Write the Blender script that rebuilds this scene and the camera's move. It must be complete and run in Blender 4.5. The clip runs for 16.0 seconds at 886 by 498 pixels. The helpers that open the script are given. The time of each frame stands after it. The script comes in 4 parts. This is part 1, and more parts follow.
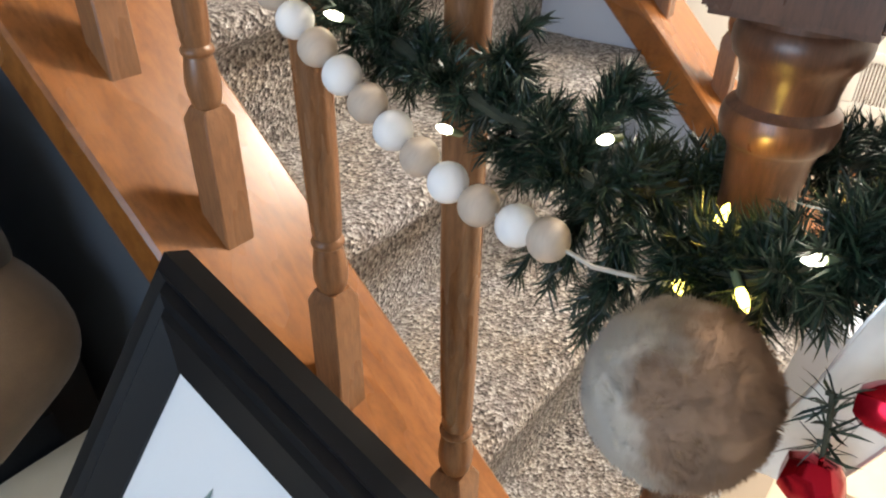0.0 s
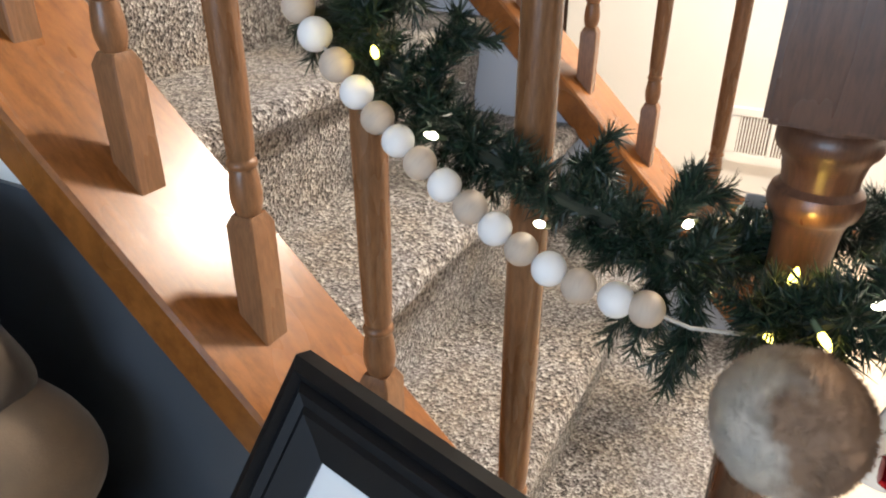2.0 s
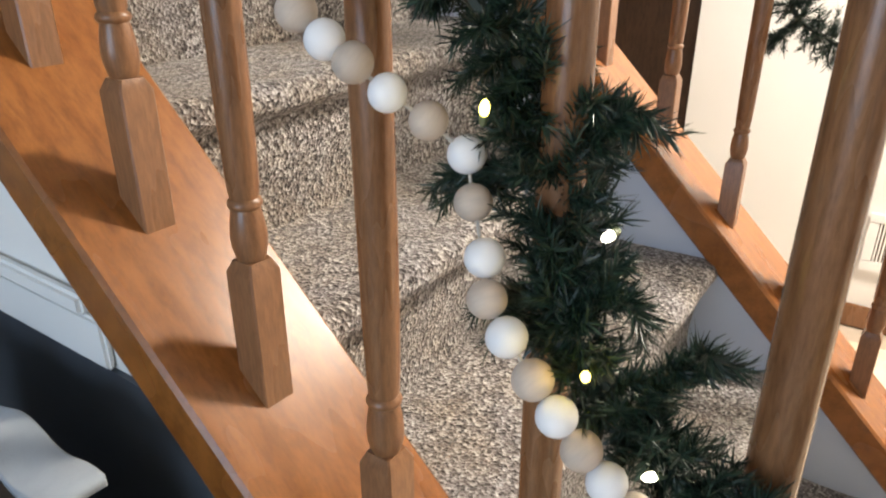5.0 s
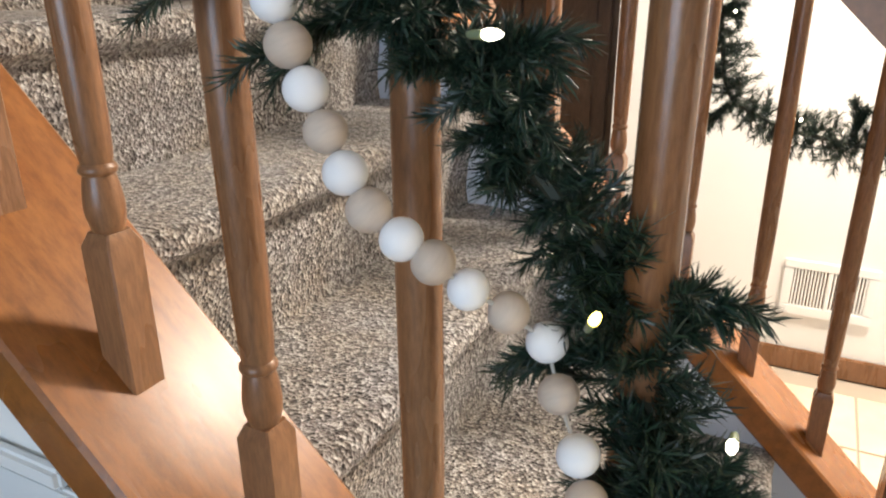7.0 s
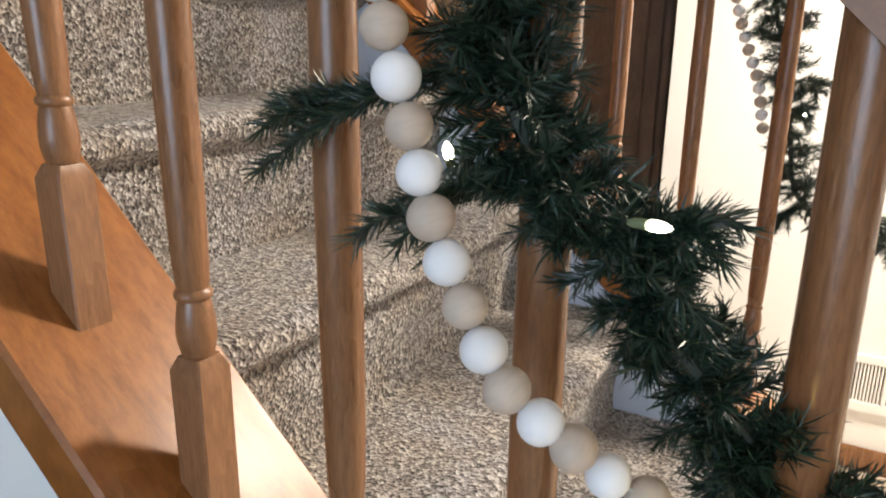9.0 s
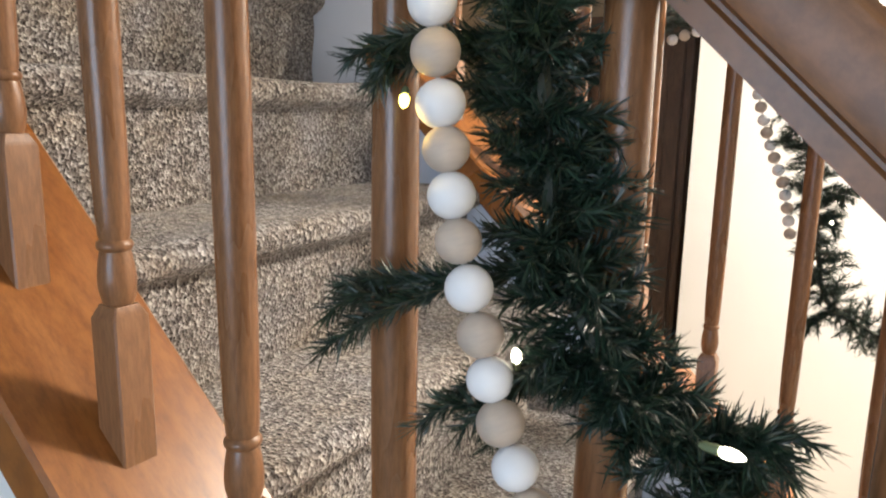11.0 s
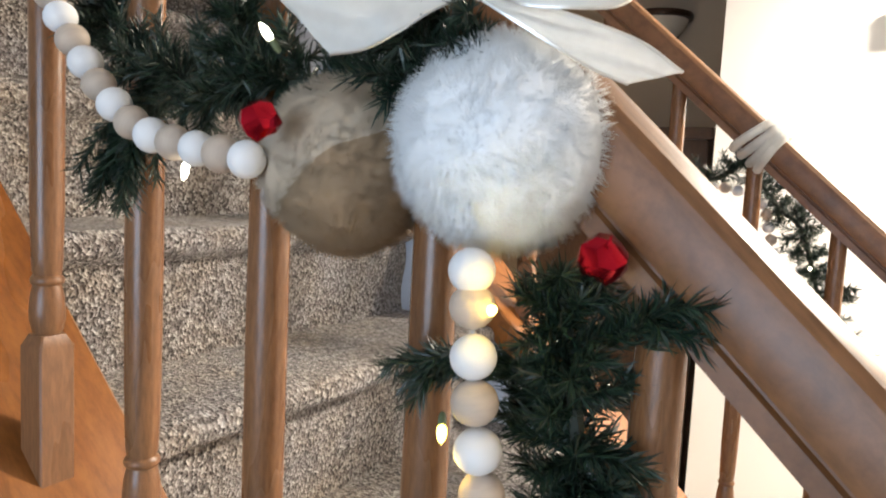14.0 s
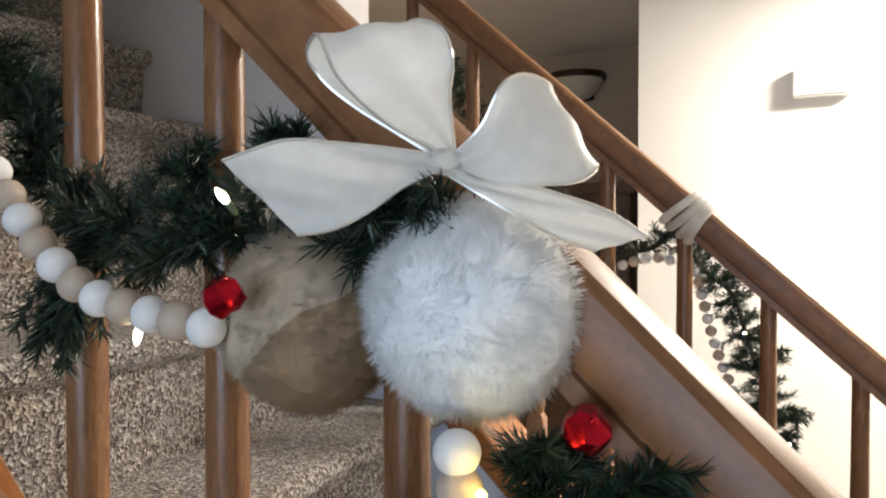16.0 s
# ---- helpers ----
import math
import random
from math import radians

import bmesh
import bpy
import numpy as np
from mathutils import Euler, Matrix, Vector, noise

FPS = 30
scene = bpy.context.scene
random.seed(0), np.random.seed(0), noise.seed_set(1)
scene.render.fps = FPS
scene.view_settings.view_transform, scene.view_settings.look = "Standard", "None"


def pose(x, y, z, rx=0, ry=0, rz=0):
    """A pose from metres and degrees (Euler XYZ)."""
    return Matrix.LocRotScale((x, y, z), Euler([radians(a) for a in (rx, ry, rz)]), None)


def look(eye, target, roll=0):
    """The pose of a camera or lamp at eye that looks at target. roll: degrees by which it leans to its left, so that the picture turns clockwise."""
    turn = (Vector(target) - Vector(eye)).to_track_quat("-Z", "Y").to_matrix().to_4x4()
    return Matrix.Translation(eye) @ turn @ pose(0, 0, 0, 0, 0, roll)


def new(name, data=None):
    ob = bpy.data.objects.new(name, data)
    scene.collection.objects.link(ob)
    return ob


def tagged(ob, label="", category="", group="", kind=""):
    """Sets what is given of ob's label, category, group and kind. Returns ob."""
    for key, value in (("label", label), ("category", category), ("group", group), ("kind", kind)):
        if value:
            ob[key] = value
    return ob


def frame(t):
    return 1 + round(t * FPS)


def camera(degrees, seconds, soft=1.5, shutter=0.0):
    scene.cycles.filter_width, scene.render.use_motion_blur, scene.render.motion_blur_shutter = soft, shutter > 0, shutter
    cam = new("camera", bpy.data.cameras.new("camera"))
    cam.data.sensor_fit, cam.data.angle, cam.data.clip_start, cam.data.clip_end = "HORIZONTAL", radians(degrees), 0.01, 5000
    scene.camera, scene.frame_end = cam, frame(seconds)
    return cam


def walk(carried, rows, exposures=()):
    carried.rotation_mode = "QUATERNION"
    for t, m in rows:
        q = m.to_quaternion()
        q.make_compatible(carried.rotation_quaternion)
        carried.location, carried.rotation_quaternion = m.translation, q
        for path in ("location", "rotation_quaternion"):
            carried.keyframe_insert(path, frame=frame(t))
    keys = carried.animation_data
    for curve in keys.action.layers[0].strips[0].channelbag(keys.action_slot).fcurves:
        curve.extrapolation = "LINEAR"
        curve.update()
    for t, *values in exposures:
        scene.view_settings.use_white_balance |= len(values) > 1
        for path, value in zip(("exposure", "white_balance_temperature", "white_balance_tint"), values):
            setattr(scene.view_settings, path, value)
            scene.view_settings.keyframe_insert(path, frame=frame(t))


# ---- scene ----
cam = camera(62.9, 16.0, soft=2.0, shutter=0.4)
PATH = [
    (0, (0.027, 0.02, 1.023), (1.358, 1.026, -0.081), 0.7),
    (0.5, (0.009, 0.044, 1.037), (1.43, 0.961, -0.032), 0.7),
    (1, (-0.017, 0.064, 1.049), (1.454, 0.954, 0.026), 1.0),
    (1.5, (-0.046, 0.083, 1.057), (1.458, 0.966, 0.077), 0.2),
    (2, (-0.074, 0.095, 1.063), (1.489, 0.91, 0.118), 0.1),
    (2.5, (-0.078, 0.111, 1.073), (1.508, 0.935, 0.175), 0.9),
    (3, (-0.063, 0.138, 1.088), (1.5, 1.038, 0.224), 0.5),
    (3.5, (-0.035, 0.166, 1.106), (1.482, 1.155, 0.257), 0.0),
    (4, (-0.004, 0.183, 1.119), (1.449, 1.281, 0.292), -0.2),
    (6.5, (0.025, 0.299, 1.211), (1.651, 1.165, 0.432), 0.0),
    (7, (0.02, 0.322, 1.218), (1.682, 1.171, 0.5), -0.5),
    (7.5, (0.017, 0.337, 1.231), (1.693, 1.193, 0.554), -0.0),
    (8, (0.016, 0.356, 1.24), (1.701, 1.229, 0.61), 0.7),
    (8.5, (0.018, 0.37, 1.251), (1.696, 1.289, 0.666), 0.5),
    (9, (0.024, 0.38, 1.261), (1.698, 1.324, 0.705), 0.6),
    (11.5, (0.015, 0.409, 1.343), (1.697, 1.428, 0.983), 1.4),
    (12, (0.018, 0.413, 1.362), (1.687, 1.46, 1.019), 1.7),
    (12.5, (0.015, 0.416, 1.379), (1.69, 1.472, 1.093), 1.5),
    (13, (0.014, 0.418, 1.403), (1.677, 1.5, 1.147), 2.0),
    (13.5, (0.015, 0.417, 1.422), (1.697, 1.474, 1.194), 2.6),
    (14, (0.01, 0.421, 1.442), (1.708, 1.461, 1.249), 2.9),
    (14.5, (0.007, 0.423, 1.458), (1.71, 1.462, 1.308), 2.6),
    (15, (0.011, 0.433, 1.471), (1.751, 1.413, 1.354), 1.9),
    (15.5, (0.011, 0.442, 1.485), (1.775, 1.382, 1.41), 0.9),
    (16, (0.006, 0.444, 1.497), (1.802, 1.322, 1.448), -0.1),
]
EXPOSURES = [(0.0, 0.0), (13.4, 0.0), (14.4, 0.18), (15.2, 0.02), (16.0, -0.33)]
walk(cam, [(t, look(eye, target, roll)) for t, eye, target, roll in PATH], EXPOSURES)

# ---- world and light ----
world = bpy.data.worlds.new("world")
scene.world = world
world.use_nodes = True
wn = world.node_tree.nodes
sky = wn.new("ShaderNodeTexSky")
sky.sky_type, sky.sun_disc = "NISHITA", False
sky.sun_elevation, sky.sun_rotation = radians(25), radians(200)
wn["Background"].inputs["Strength"].default_value = 0.08
world.node_tree.links.new(sky.outputs[0], wn["Background"].inputs["Color"])


def area(name, m, size, size_y, watts, colour):
    d = bpy.data.lights.new(name, "AREA")
    d.shape, d.size, d.size_y, d.energy, d.color = "RECTANGLE", size, size_y, watts, colour
    ob = new(name, d)
    ob.matrix_world = m
    return ob


# ceiling lamp of the hall behind the far railing
area("hall_lamp_light", look((1.95, -0.25, 2.28), (1.95, -0.25, 0)), 0.25, 0.25, 112, (1.0, 0.90, 0.77))
# daylight through the living room window
area("window_light", look((-2.42, 0.3, 1.35), (0.6, 0.5, 0.9)), 1.5, 1.2, 46, (0.58, 0.76, 1.0))

# ---- materials ----


def mat(name, colour, rough=0.6, metal=0.0):
    m = bpy.data.materials.new(name)
    m.use_nodes = True
    b = m.node_tree.nodes["Principled BSDF"]
    b.inputs["Base Color"].default_value = (*colour, 1)
    b.inputs["Roughness"].default_value = rough
    b.inputs["Metallic"].default_value = metal
    return m


def nodes(m):
    nt = m.node_tree
    return nt, nt.nodes["Principled BSDF"]


def coords(nt, scale, kind="Object"):
    tc, mp = nt.nodes.new("ShaderNodeTexCoord"), nt.nodes.new("ShaderNodeMapping")
    mp.inputs["Scale"].default_value = scale
    nt.links.new(tc.outputs[kind], mp.inputs[0])
    return mp.outputs[0]


def noise_tex(nt, vec, scale, detail=4.0, rough=0.6):
    n = nt.nodes.new("ShaderNodeTexNoise")
    n.inputs["Scale"].default_value, n.inputs["Detail"].default_value, n.inputs["Roughness"].default_value = scale, detail, rough
    nt.links.new(vec, n.inputs["Vector"])
    return n


def ramp(nt, fac, stops):
    r = nt.nodes.new("ShaderNodeValToRGB")
    while len(r.color_ramp.elements) < len(stops):
        r.color_ramp.elements.new(0.5)
    for e, (p, c) in zip(r.color_ramp.elements, stops):
        e.position, e.color = p, (*c, 1)
    nt.links.new(fac, r.inputs[0])
    return r.outputs[0]


def mix(nt, fac, a, b, mode="MIX"):
    m = nt.nodes.new("ShaderNodeMix")
    m.data_type, m.blend_type = "RGBA", mode
    for value, socket in ((fac, m.inputs[0]), (a, m.inputs[6]), (b, m.inputs[7])):
        if isinstance(value, float):
            socket.default_value = value
        elif isinstance(value, tuple):
            socket.default_value = (*value, 1)
        else:
            nt.links.new(value, socket)
    return m.outputs[2]


def bump(nt, b, height, strength, distance=0.002):
    n = nt.nodes.new("ShaderNodeBump")
    n.inputs["Strength"].default_value, n.inputs["Distance"].default_value = strength, distance
    nt.links.new(height, n.inputs["Height"])
    nt.links.new(n.outputs[0], b.inputs["Normal"])


def wood(name, dark, mid, light, scale, rough=0.36):
    """Varnished oak: long grain, pores and slow tone."""
    m = mat(name, mid, rough)
    nt, b = nodes(m)
    vec = coords(nt, scale)
    slow = noise_tex(nt, vec, 1.6, 3)
    wave = nt.nodes.new("ShaderNodeTexWave")
    wave.wave_type, wave.bands_direction = "BANDS", "X"
    wave.inputs["Scale"].default_value, wave.inputs["Distortion"].default_value = 2.2, 9.0
    wave.inputs["Detail"].default_value, wave.inputs["Detail Scale"].default_value = 3.0, 1.2
    nt.links.new(vec, wave.inputs["Vector"])
    pores = noise_tex(nt, coords(nt, tuple(v * 9 for v in scale)), 3.0, 5, 0.7)
    base = ramp(nt, wave.outputs["Fac"], ((0.0, dark), (0.45, mid), (1.0, light)))
    tone = ramp(nt, slow.outputs["Fac"], ((0.3, tuple(c * 0.78 for c in mid)), (0.7, tuple(min(1, c * 1.15) for c in light))))
    c = mix(nt, 0.55, base, tone)
    c = mix(nt, 0.35, c, ramp(nt, pores.outputs["Fac"], ((0.35, tuple(v * 0.45 for v in dark)), (0.6, (1, 1, 1)))), "MULTIPLY")
    info = nt.nodes.new("ShaderNodeObjectInfo")
    c = mix(nt, 0.25, c, ramp(nt, info.outputs["Random"], ((0.0, (0.72, 0.7, 0.68)), (1.0, (1, 1, 1)))), "MULTIPLY")
    nt.links.new(c, b.inputs["Base Color"])
    nt.links.new(ramp(nt, slow.outputs["Fac"], ((0.3, (rough - 0.08,) * 3), (0.75, (rough + 0.12,) * 3))), b.inputs["Roughness"])
    bump(nt, b, pores.outputs["Fac"], 0.12, 0.001)
    return m


OAK = wood("honey_oak", (0.20, 0.088, 0.037), (0.24, 0.110, 0.047), (0.275, 0.130, 0.058), (14, 14, 2.2), 0.28)
OAK_PLATE = wood("honey_oak_board", (0.235, 0.078, 0.015), (0.290, 0.103, 0.022), (0.33, 0.124, 0.030), (5, 1.6, 1.6), 0.28)
OAK_RAIL = wood("oak_handrail", (0.185, 0.076, 0.026), (0.235, 0.100, 0.037), (0.275, 0.124, 0.050), (16, 1.6, 1.6), 0.42)
WALNUT = wood("dark_oak_newel", (0.075, 0.032, 0.018), (0.105, 0.046, 0.026), (0.135, 0.062, 0.035), (14, 14, 2.4), 0.30)
BROWN = wood("brown_cabinet_wood", (0.09, 0.045, 0.022), (0.13, 0.066, 0.034), (0.17, 0.09, 0.048), (3, 3, 1), 0.45)


def plaster(name, colour, rough=0.75):
    m = mat(name, colour, rough)
    nt, b = nodes(m)
    vec = coords(nt, (1, 1, 1))
    a, f = noise_tex(nt, vec, 1.7, 3), noise_tex(nt, vec, 130, 3)
    nt.links.new(ramp(nt, a.outputs["Fac"], ((0.3, tuple(c * 0.93 for c in colour)), (0.7, colour))), b.inputs["Base Color"])
    bump(nt, b, f.outputs["Fac"], 0.10, 0.001)
    return m


WHITE_WALL = plaster("white_wall_paint", (0.80, 0.79, 0.76))
# white stair side, with its bluish shade mixed into the paint colour
STAIR_SIDE = plaster("blue_shaded_stair_side_paint", (0.56, 0.62, 0.72))
STAIR_WALL = plaster("pale_grey_wall_paint", (0.66, 0.67, 0.70))
TAN_WALL = plaster("tan_wall_paint", (0.56, 0.45, 0.33))
SLATE = plaster("dark_slate_paint", (0.060, 0.069, 0.082), 0.42)
CEILING = plaster("ceiling_paint", (0.82, 0.80, 0.76), 0.9)
TRIM = plaster("white_gloss_trim", (0.82, 0.82, 0.80), 0.35)


def carpet_mat():
    m = mat("speckled_carpet", (0.4, 0.33, 0.27), 0.95)
    nt, b = nodes(m)
    vec = coords(nt, (1, 1, 1))
    warp = noise_tex(nt, vec, 90, 2)
    wv = nt.nodes.new("ShaderNodeVectorMath")
    wv.operation = "MULTIPLY_ADD"
    wv.inputs[1].default_value = (0.006, 0.006, 0.006)
    nt.links.new(warp.outputs["Color"], wv.inputs[0])
    nt.links.new(vec, wv.inputs[2])
    vor = nt.nodes.new("ShaderNodeTexVoronoi")
    vor.inputs["Scale"].default_value = 250
    nt.links.new(wv.outputs[0], vor.inputs["Vector"])
    sep = nt.nodes.new("ShaderNodeSeparateColor")
    nt.links.new(vor.outputs["Color"], sep.inputs[0])
    tufts = ramp(nt, sep.outputs[0], ((0.0, (0.036, 0.029, 0.027)), (0.22, (0.092, 0.076, 0.068)), (0.42, (0.205, 0.18, 0.166)),
                                      (0.68, (0.33, 0.298, 0.278)), (1.0, (0.58, 0.56, 0.535))))
    wear = noise_tex(nt, vec, 6, 3)
    c = mix(nt, ramp(nt, wear.outputs["Fac"], ((0.42, (0, 0, 0)), (0.72, (0.5, 0.5, 0.5)))), tufts, (0.24, 0.212, 0.193))
    soil = noise_tex(nt, vec, 11, 4)
    c = mix(nt, 1.0, c, ramp(nt, soil.outputs["Fac"], ((0.35, (0.98, 1.0, 1.05)), (0.52, (1.0, 0.98, 0.94)), (0.68, (0.98, 0.90, 0.78)))), "MULTIPLY")
    nt.links.new(c, b.inputs["Base Color"])
    b.inputs["Sheen Weight"].default_value = 0.25
    bump(nt, b, vor.outputs["Distance"], 0.9, 0.004)
    return m


CARPET = carpet_mat()


def tile_mat():
    m = mat("beige_floor_tile", (0.62, 0.49, 0.36), 0.4)
    nt, b = nodes(m)
    vec = coords(nt, (1, 1, 1))
    a, f = noise_tex(nt, vec, 5, 5), noise_tex(nt, vec, 60, 3)
    c = ramp(nt, a.outputs["Fac"], ((0.3, (0.56, 0.43, 0.31)), (0.7, (0.70, 0.58, 0.45))))
    info = nt.nodes.new("ShaderNodeObjectInfo")
    c = mix(nt, 0.3, c, ramp(nt, info.outputs["Random"], ((0, (0.85, 0.84, 0.82)), (1, (1, 1, 1)))), "MULTIPLY")
    nt.links.new(c, b.inputs["Base Color"])
    bump(nt, b, f.outputs["Fac"], 0.1, 0.001)
    return m


TILE = tile_mat()
GROUT = plaster("tile_grout", (0.38, 0.31, 0.24), 0.9)


def needle_mat(name, dark, light, brown):
    m = mat(name, dark, 0.42)
    nt, b = nodes(m)
    g = nt.nodes.new("ShaderNodeNewGeometry")
    c = ramp(nt, g.outputs["Random Per Island"], ((0.0, dark), (0.6, tuple((a + d) / 2 for a, d in zip(dark, light))), (0.93, light), (1.0, brown)))
    nt.links.new(c, b.inputs["Base Color"])
    return m


NEEDLE = needle_mat("pine_needles", (0.006, 0.016, 0.010), (0.022, 0.050, 0.028), (0.05, 0.045, 0.025))
STEM = mat("garland_stem", (0.03, 0.035, 0.02), 0.7)


def bead_mat(name, colour, grain):
    m = mat(name, colour, 0.55)
    nt, b = nodes(m)
    vec = coords(nt, (1, 1, 4))
    info = nt.nodes.new("ShaderNodeObjectInfo")
    n, f = noise_tex(nt, vec, 60, 4), noise_tex(nt, coords(nt, (1, 1, 1)), 600, 2)
    c = ramp(nt, n.outputs["Fac"], ((0.3, tuple(v * grain for v in colour)), (0.65, colour)))
    c = mix(nt, 0.5, c, ramp(nt, info.outputs["Random"], ((0, (0.80, 0.78, 0.76)), (1, (1, 1, 1)))), "MULTIPLY")
    nt.links.new(c, b.inputs["Base Color"])
    bump(nt, b, f.outputs["Fac"], 0.08, 0.0005)
    return m


BEAD_WHITE = bead_mat("white_painted_bead", (0.88, 0.88, 0.89), 0.98)
BEAD_WOOD = bead_mat("natural_wood_bead", (0.60, 0.50, 0.41), 0.86)
TWINE = mat("jute_twine", (0.50, 0.46, 0.40), 0.9)


def fur_mat(name, a, c2, soft=0.35, axis=None, edge=(0.40, 0.60)):
    m = mat(name, a, 0.85)
    nt, b = nodes(m)
    n = noise_tex(nt, coords(nt, (1, 1, 1)), 26, 3)
    g = nt.nodes.new("ShaderNodeNewGeometry")
    fac = n.outputs["Fac"]
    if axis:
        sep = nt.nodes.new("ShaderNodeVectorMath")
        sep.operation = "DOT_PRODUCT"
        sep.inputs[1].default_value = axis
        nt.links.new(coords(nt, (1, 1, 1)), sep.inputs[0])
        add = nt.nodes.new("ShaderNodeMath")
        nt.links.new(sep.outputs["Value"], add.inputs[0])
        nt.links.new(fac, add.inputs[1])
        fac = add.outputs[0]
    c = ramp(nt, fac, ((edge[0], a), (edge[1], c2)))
    c = mix(nt, 0.3, c, ramp(nt, g.outputs["Random Per Island"], ((0, (0.93, 0.93, 0.92)), (1, (1, 1, 1)))), "MULTIPLY")
    nt.links.new(c, b.inputs["Base Color"])
    b.inputs["Specular IOR Level"].default_value = 0.25
    t = nt.nodes.new("ShaderNodeBsdfTranslucent")
    nt.links.new(c, t.inputs["Color"])
    mx = nt.nodes.new("ShaderNodeMixShader")
    mx.inputs[0].default_value = soft
    nt.links.new(b.outputs[0], mx.inputs[1])
    nt.links.new(t.outputs[0], mx.inputs[2])
    nt.links.new(mx.outputs[0], nt.nodes["Material Output"].inputs[0])
    return m


FUR_WHITE = fur_mat("white_faux_fur", (0.975, 0.98, 0.985), (0.99, 0.99, 0.99), 0.06)
# the tan pompom's darker lower right is shade put into the fur colour
FUR_TAN = fur_mat("tan_faux_fur_shaded_below", (0.40, 0.28, 0.175), (0.64, 0.52, 0.39), 0.12, (0.0, 32.0, 42.0), (-0.75, -0.25))
FUR_MIX = fur_mat("cream_and_brown_faux_fur", (0.38, 0.25, 0.17), (0.74, 0.66, 0.57), 0.3, (0.0, 9.0, -2.0))


def satin(name, colour, alpha, sheer):
    m = mat(name, colour, 0.38)
    nt, b = nodes(m)
    vec = coords(nt, (1, 1, 1))
    n = noise_tex(nt, vec, 900, 2)
    bump(nt, b, n.outputs["Fac"], 0.06, 0.0003)
    b.inputs["Sheen Weight"].default_value = 0.5
    t = nt.nodes.new("ShaderNodeBsdfTranslucent")
    t.inputs["Color"].default_value = (*colour, 1)
    mx = nt.nodes.new("ShaderNodeMixShader")
    mx.inputs[0].default_value = alpha
    nt.links.new(b.outputs[0], mx.inputs[1])
    nt.links.new(t.outputs[0], mx.inputs[2])
    # open weave, denser in slow bands
    clear, weave = nt.nodes.new("ShaderNodeBsdfTransparent"), nt.nodes.new("ShaderNodeMixShader")
    slow = noise_tex(nt, vec, 38, 3)
    nt.links.new(ramp(nt, slow.outputs["Fac"], ((0.3, (0.06,) * 3), (0.7, (sheer,) * 3))), weave.inputs[0])
    nt.links.new(mx.outputs[0], weave.inputs[1])
    nt.links.new(clear.outputs[0], weave.inputs[2])
    nt.links.new(weave.outputs[0], nt.nodes["Material Output"].inputs[0])
    return m


RIBBON = satin("white_organza_ribbon", (0.88, 0.88, 0.85), 0.38, 0.24)
GLITTER = mat("silver_wire_edge", (0.78, 0.76, 0.72), 0.3, 0.7)
RED = mat("red_metal", (0.42, 0.008, 0.022), 0.20, 0.9)
BRONZE = mat("bronze_metal", (0.06, 0.032, 0.018), 0.4, 0.7)
FROST = mat("frosted_glass_bowl", (0.72, 0.66, 0.55), 0.5)
PLASTIC_GREY = mat("grey_paper_tag", (0.50, 0.52, 0.54), 0.6)
PLASTIC_WHITE = mat("white_plastic", (0.82, 0.82, 0.80), 0.4)
FRAME_BLACK = mat("black_lacquered_wood", (0.004, 0.0045, 0.006), 0.5)
FRAME_BLACK.node_tree.nodes["Principled BSDF"].inputs["Specular IOR Level"].default_value = 0.22
MAT_BOARD = plaster("white_mat_board", (0.74, 0.77, 0.80), 0.8)
PRINT_GREEN = mat("faded_green_print", (0.20, 0.27, 0.25), 0.85)
SOCKET = mat("clear_green_socket", (0.16, 0.20, 0.11), 0.25)
WIRE = mat("green_cord", (0.02, 0.05, 0.025), 0.5)


def leather_mat():
    m = mat("black_leather", (0.018, 0.020, 0.025), 0.42)
    nt, b = nodes(m)
    vec = coords(nt, (1, 1, 1))
    v = nt.nodes.new("ShaderNodeTexVoronoi")
    v.inputs["Scale"].default_value = 420
    nt.links.new(vec, v.inputs["Vector"])
    n = noise_tex(nt, vec, 7, 4)
    nt.links.new(ramp(nt, n.outputs["Fac"], ((0.3, (0.012, 0.013, 0.017)), (0.7, (0.030, 0.032, 0.038)))), b.inputs["Base Color"])
    bump(nt, b, v.outputs["Distance"], 0.15, 0.001)
    return m


LEATHER = leather_mat()


def cloth(name, a, c2, scale=500):
    m = mat(name, a, 0.9)
    nt, b = nodes(m)
    vec = coords(nt, (1, 1, 1))
    n, f = noise_tex(nt, vec, 9, 4), noise_tex(nt, vec, scale, 2)
    nt.links.new(ramp(nt, n.outputs["Fac"], ((0.3, a), (0.7, c2))), b.inputs["Base Color"])
    bump(nt, b, f.outputs["Fac"], 0.3, 0.001)
    b.inputs["Sheen Weight"].default_value = 0.3
    return m


TAN_CLOTH = cloth("tan_velvet", (0.11, 0.072, 0.045), (0.23, 0.16, 0.10))
BROWN_CLOTH = cloth("brown_velvet", (0.030, 0.019, 0.012), (0.095, 0.062, 0.036))
CREAM_CLOTH = cloth("cream_throw_cloth", (0.66, 0.58, 0.42), (0.74, 0.67, 0.52))
# white throw: the bluish shade on it is put into this darker colour
WHITE_CLOTH_SHADED = cloth("white_throw_cloth_shaded", (0.24, 0.28, 0.32), (0.36, 0.41, 0.46))


def glow(name, colour, strength):
    m = mat(name, colour, 0.3)
    b = m.node_tree.nodes["Principled BSDF"]
    b.inputs["Emission Color"].default_value = (*colour, 1)
    b.inputs["Emission Strength"].default_value = strength
    return m


BULB = glow("lit_warm_bulb", (1.0, 0.80, 0.16), 9)
BULB_COOL = glow("lit_white_bulb", (1.0, 0.93, 0.74), 10)
LAMP_GLASS = glow("lit_lamp_glass", (1.0, 0.82, 0.6), 6)

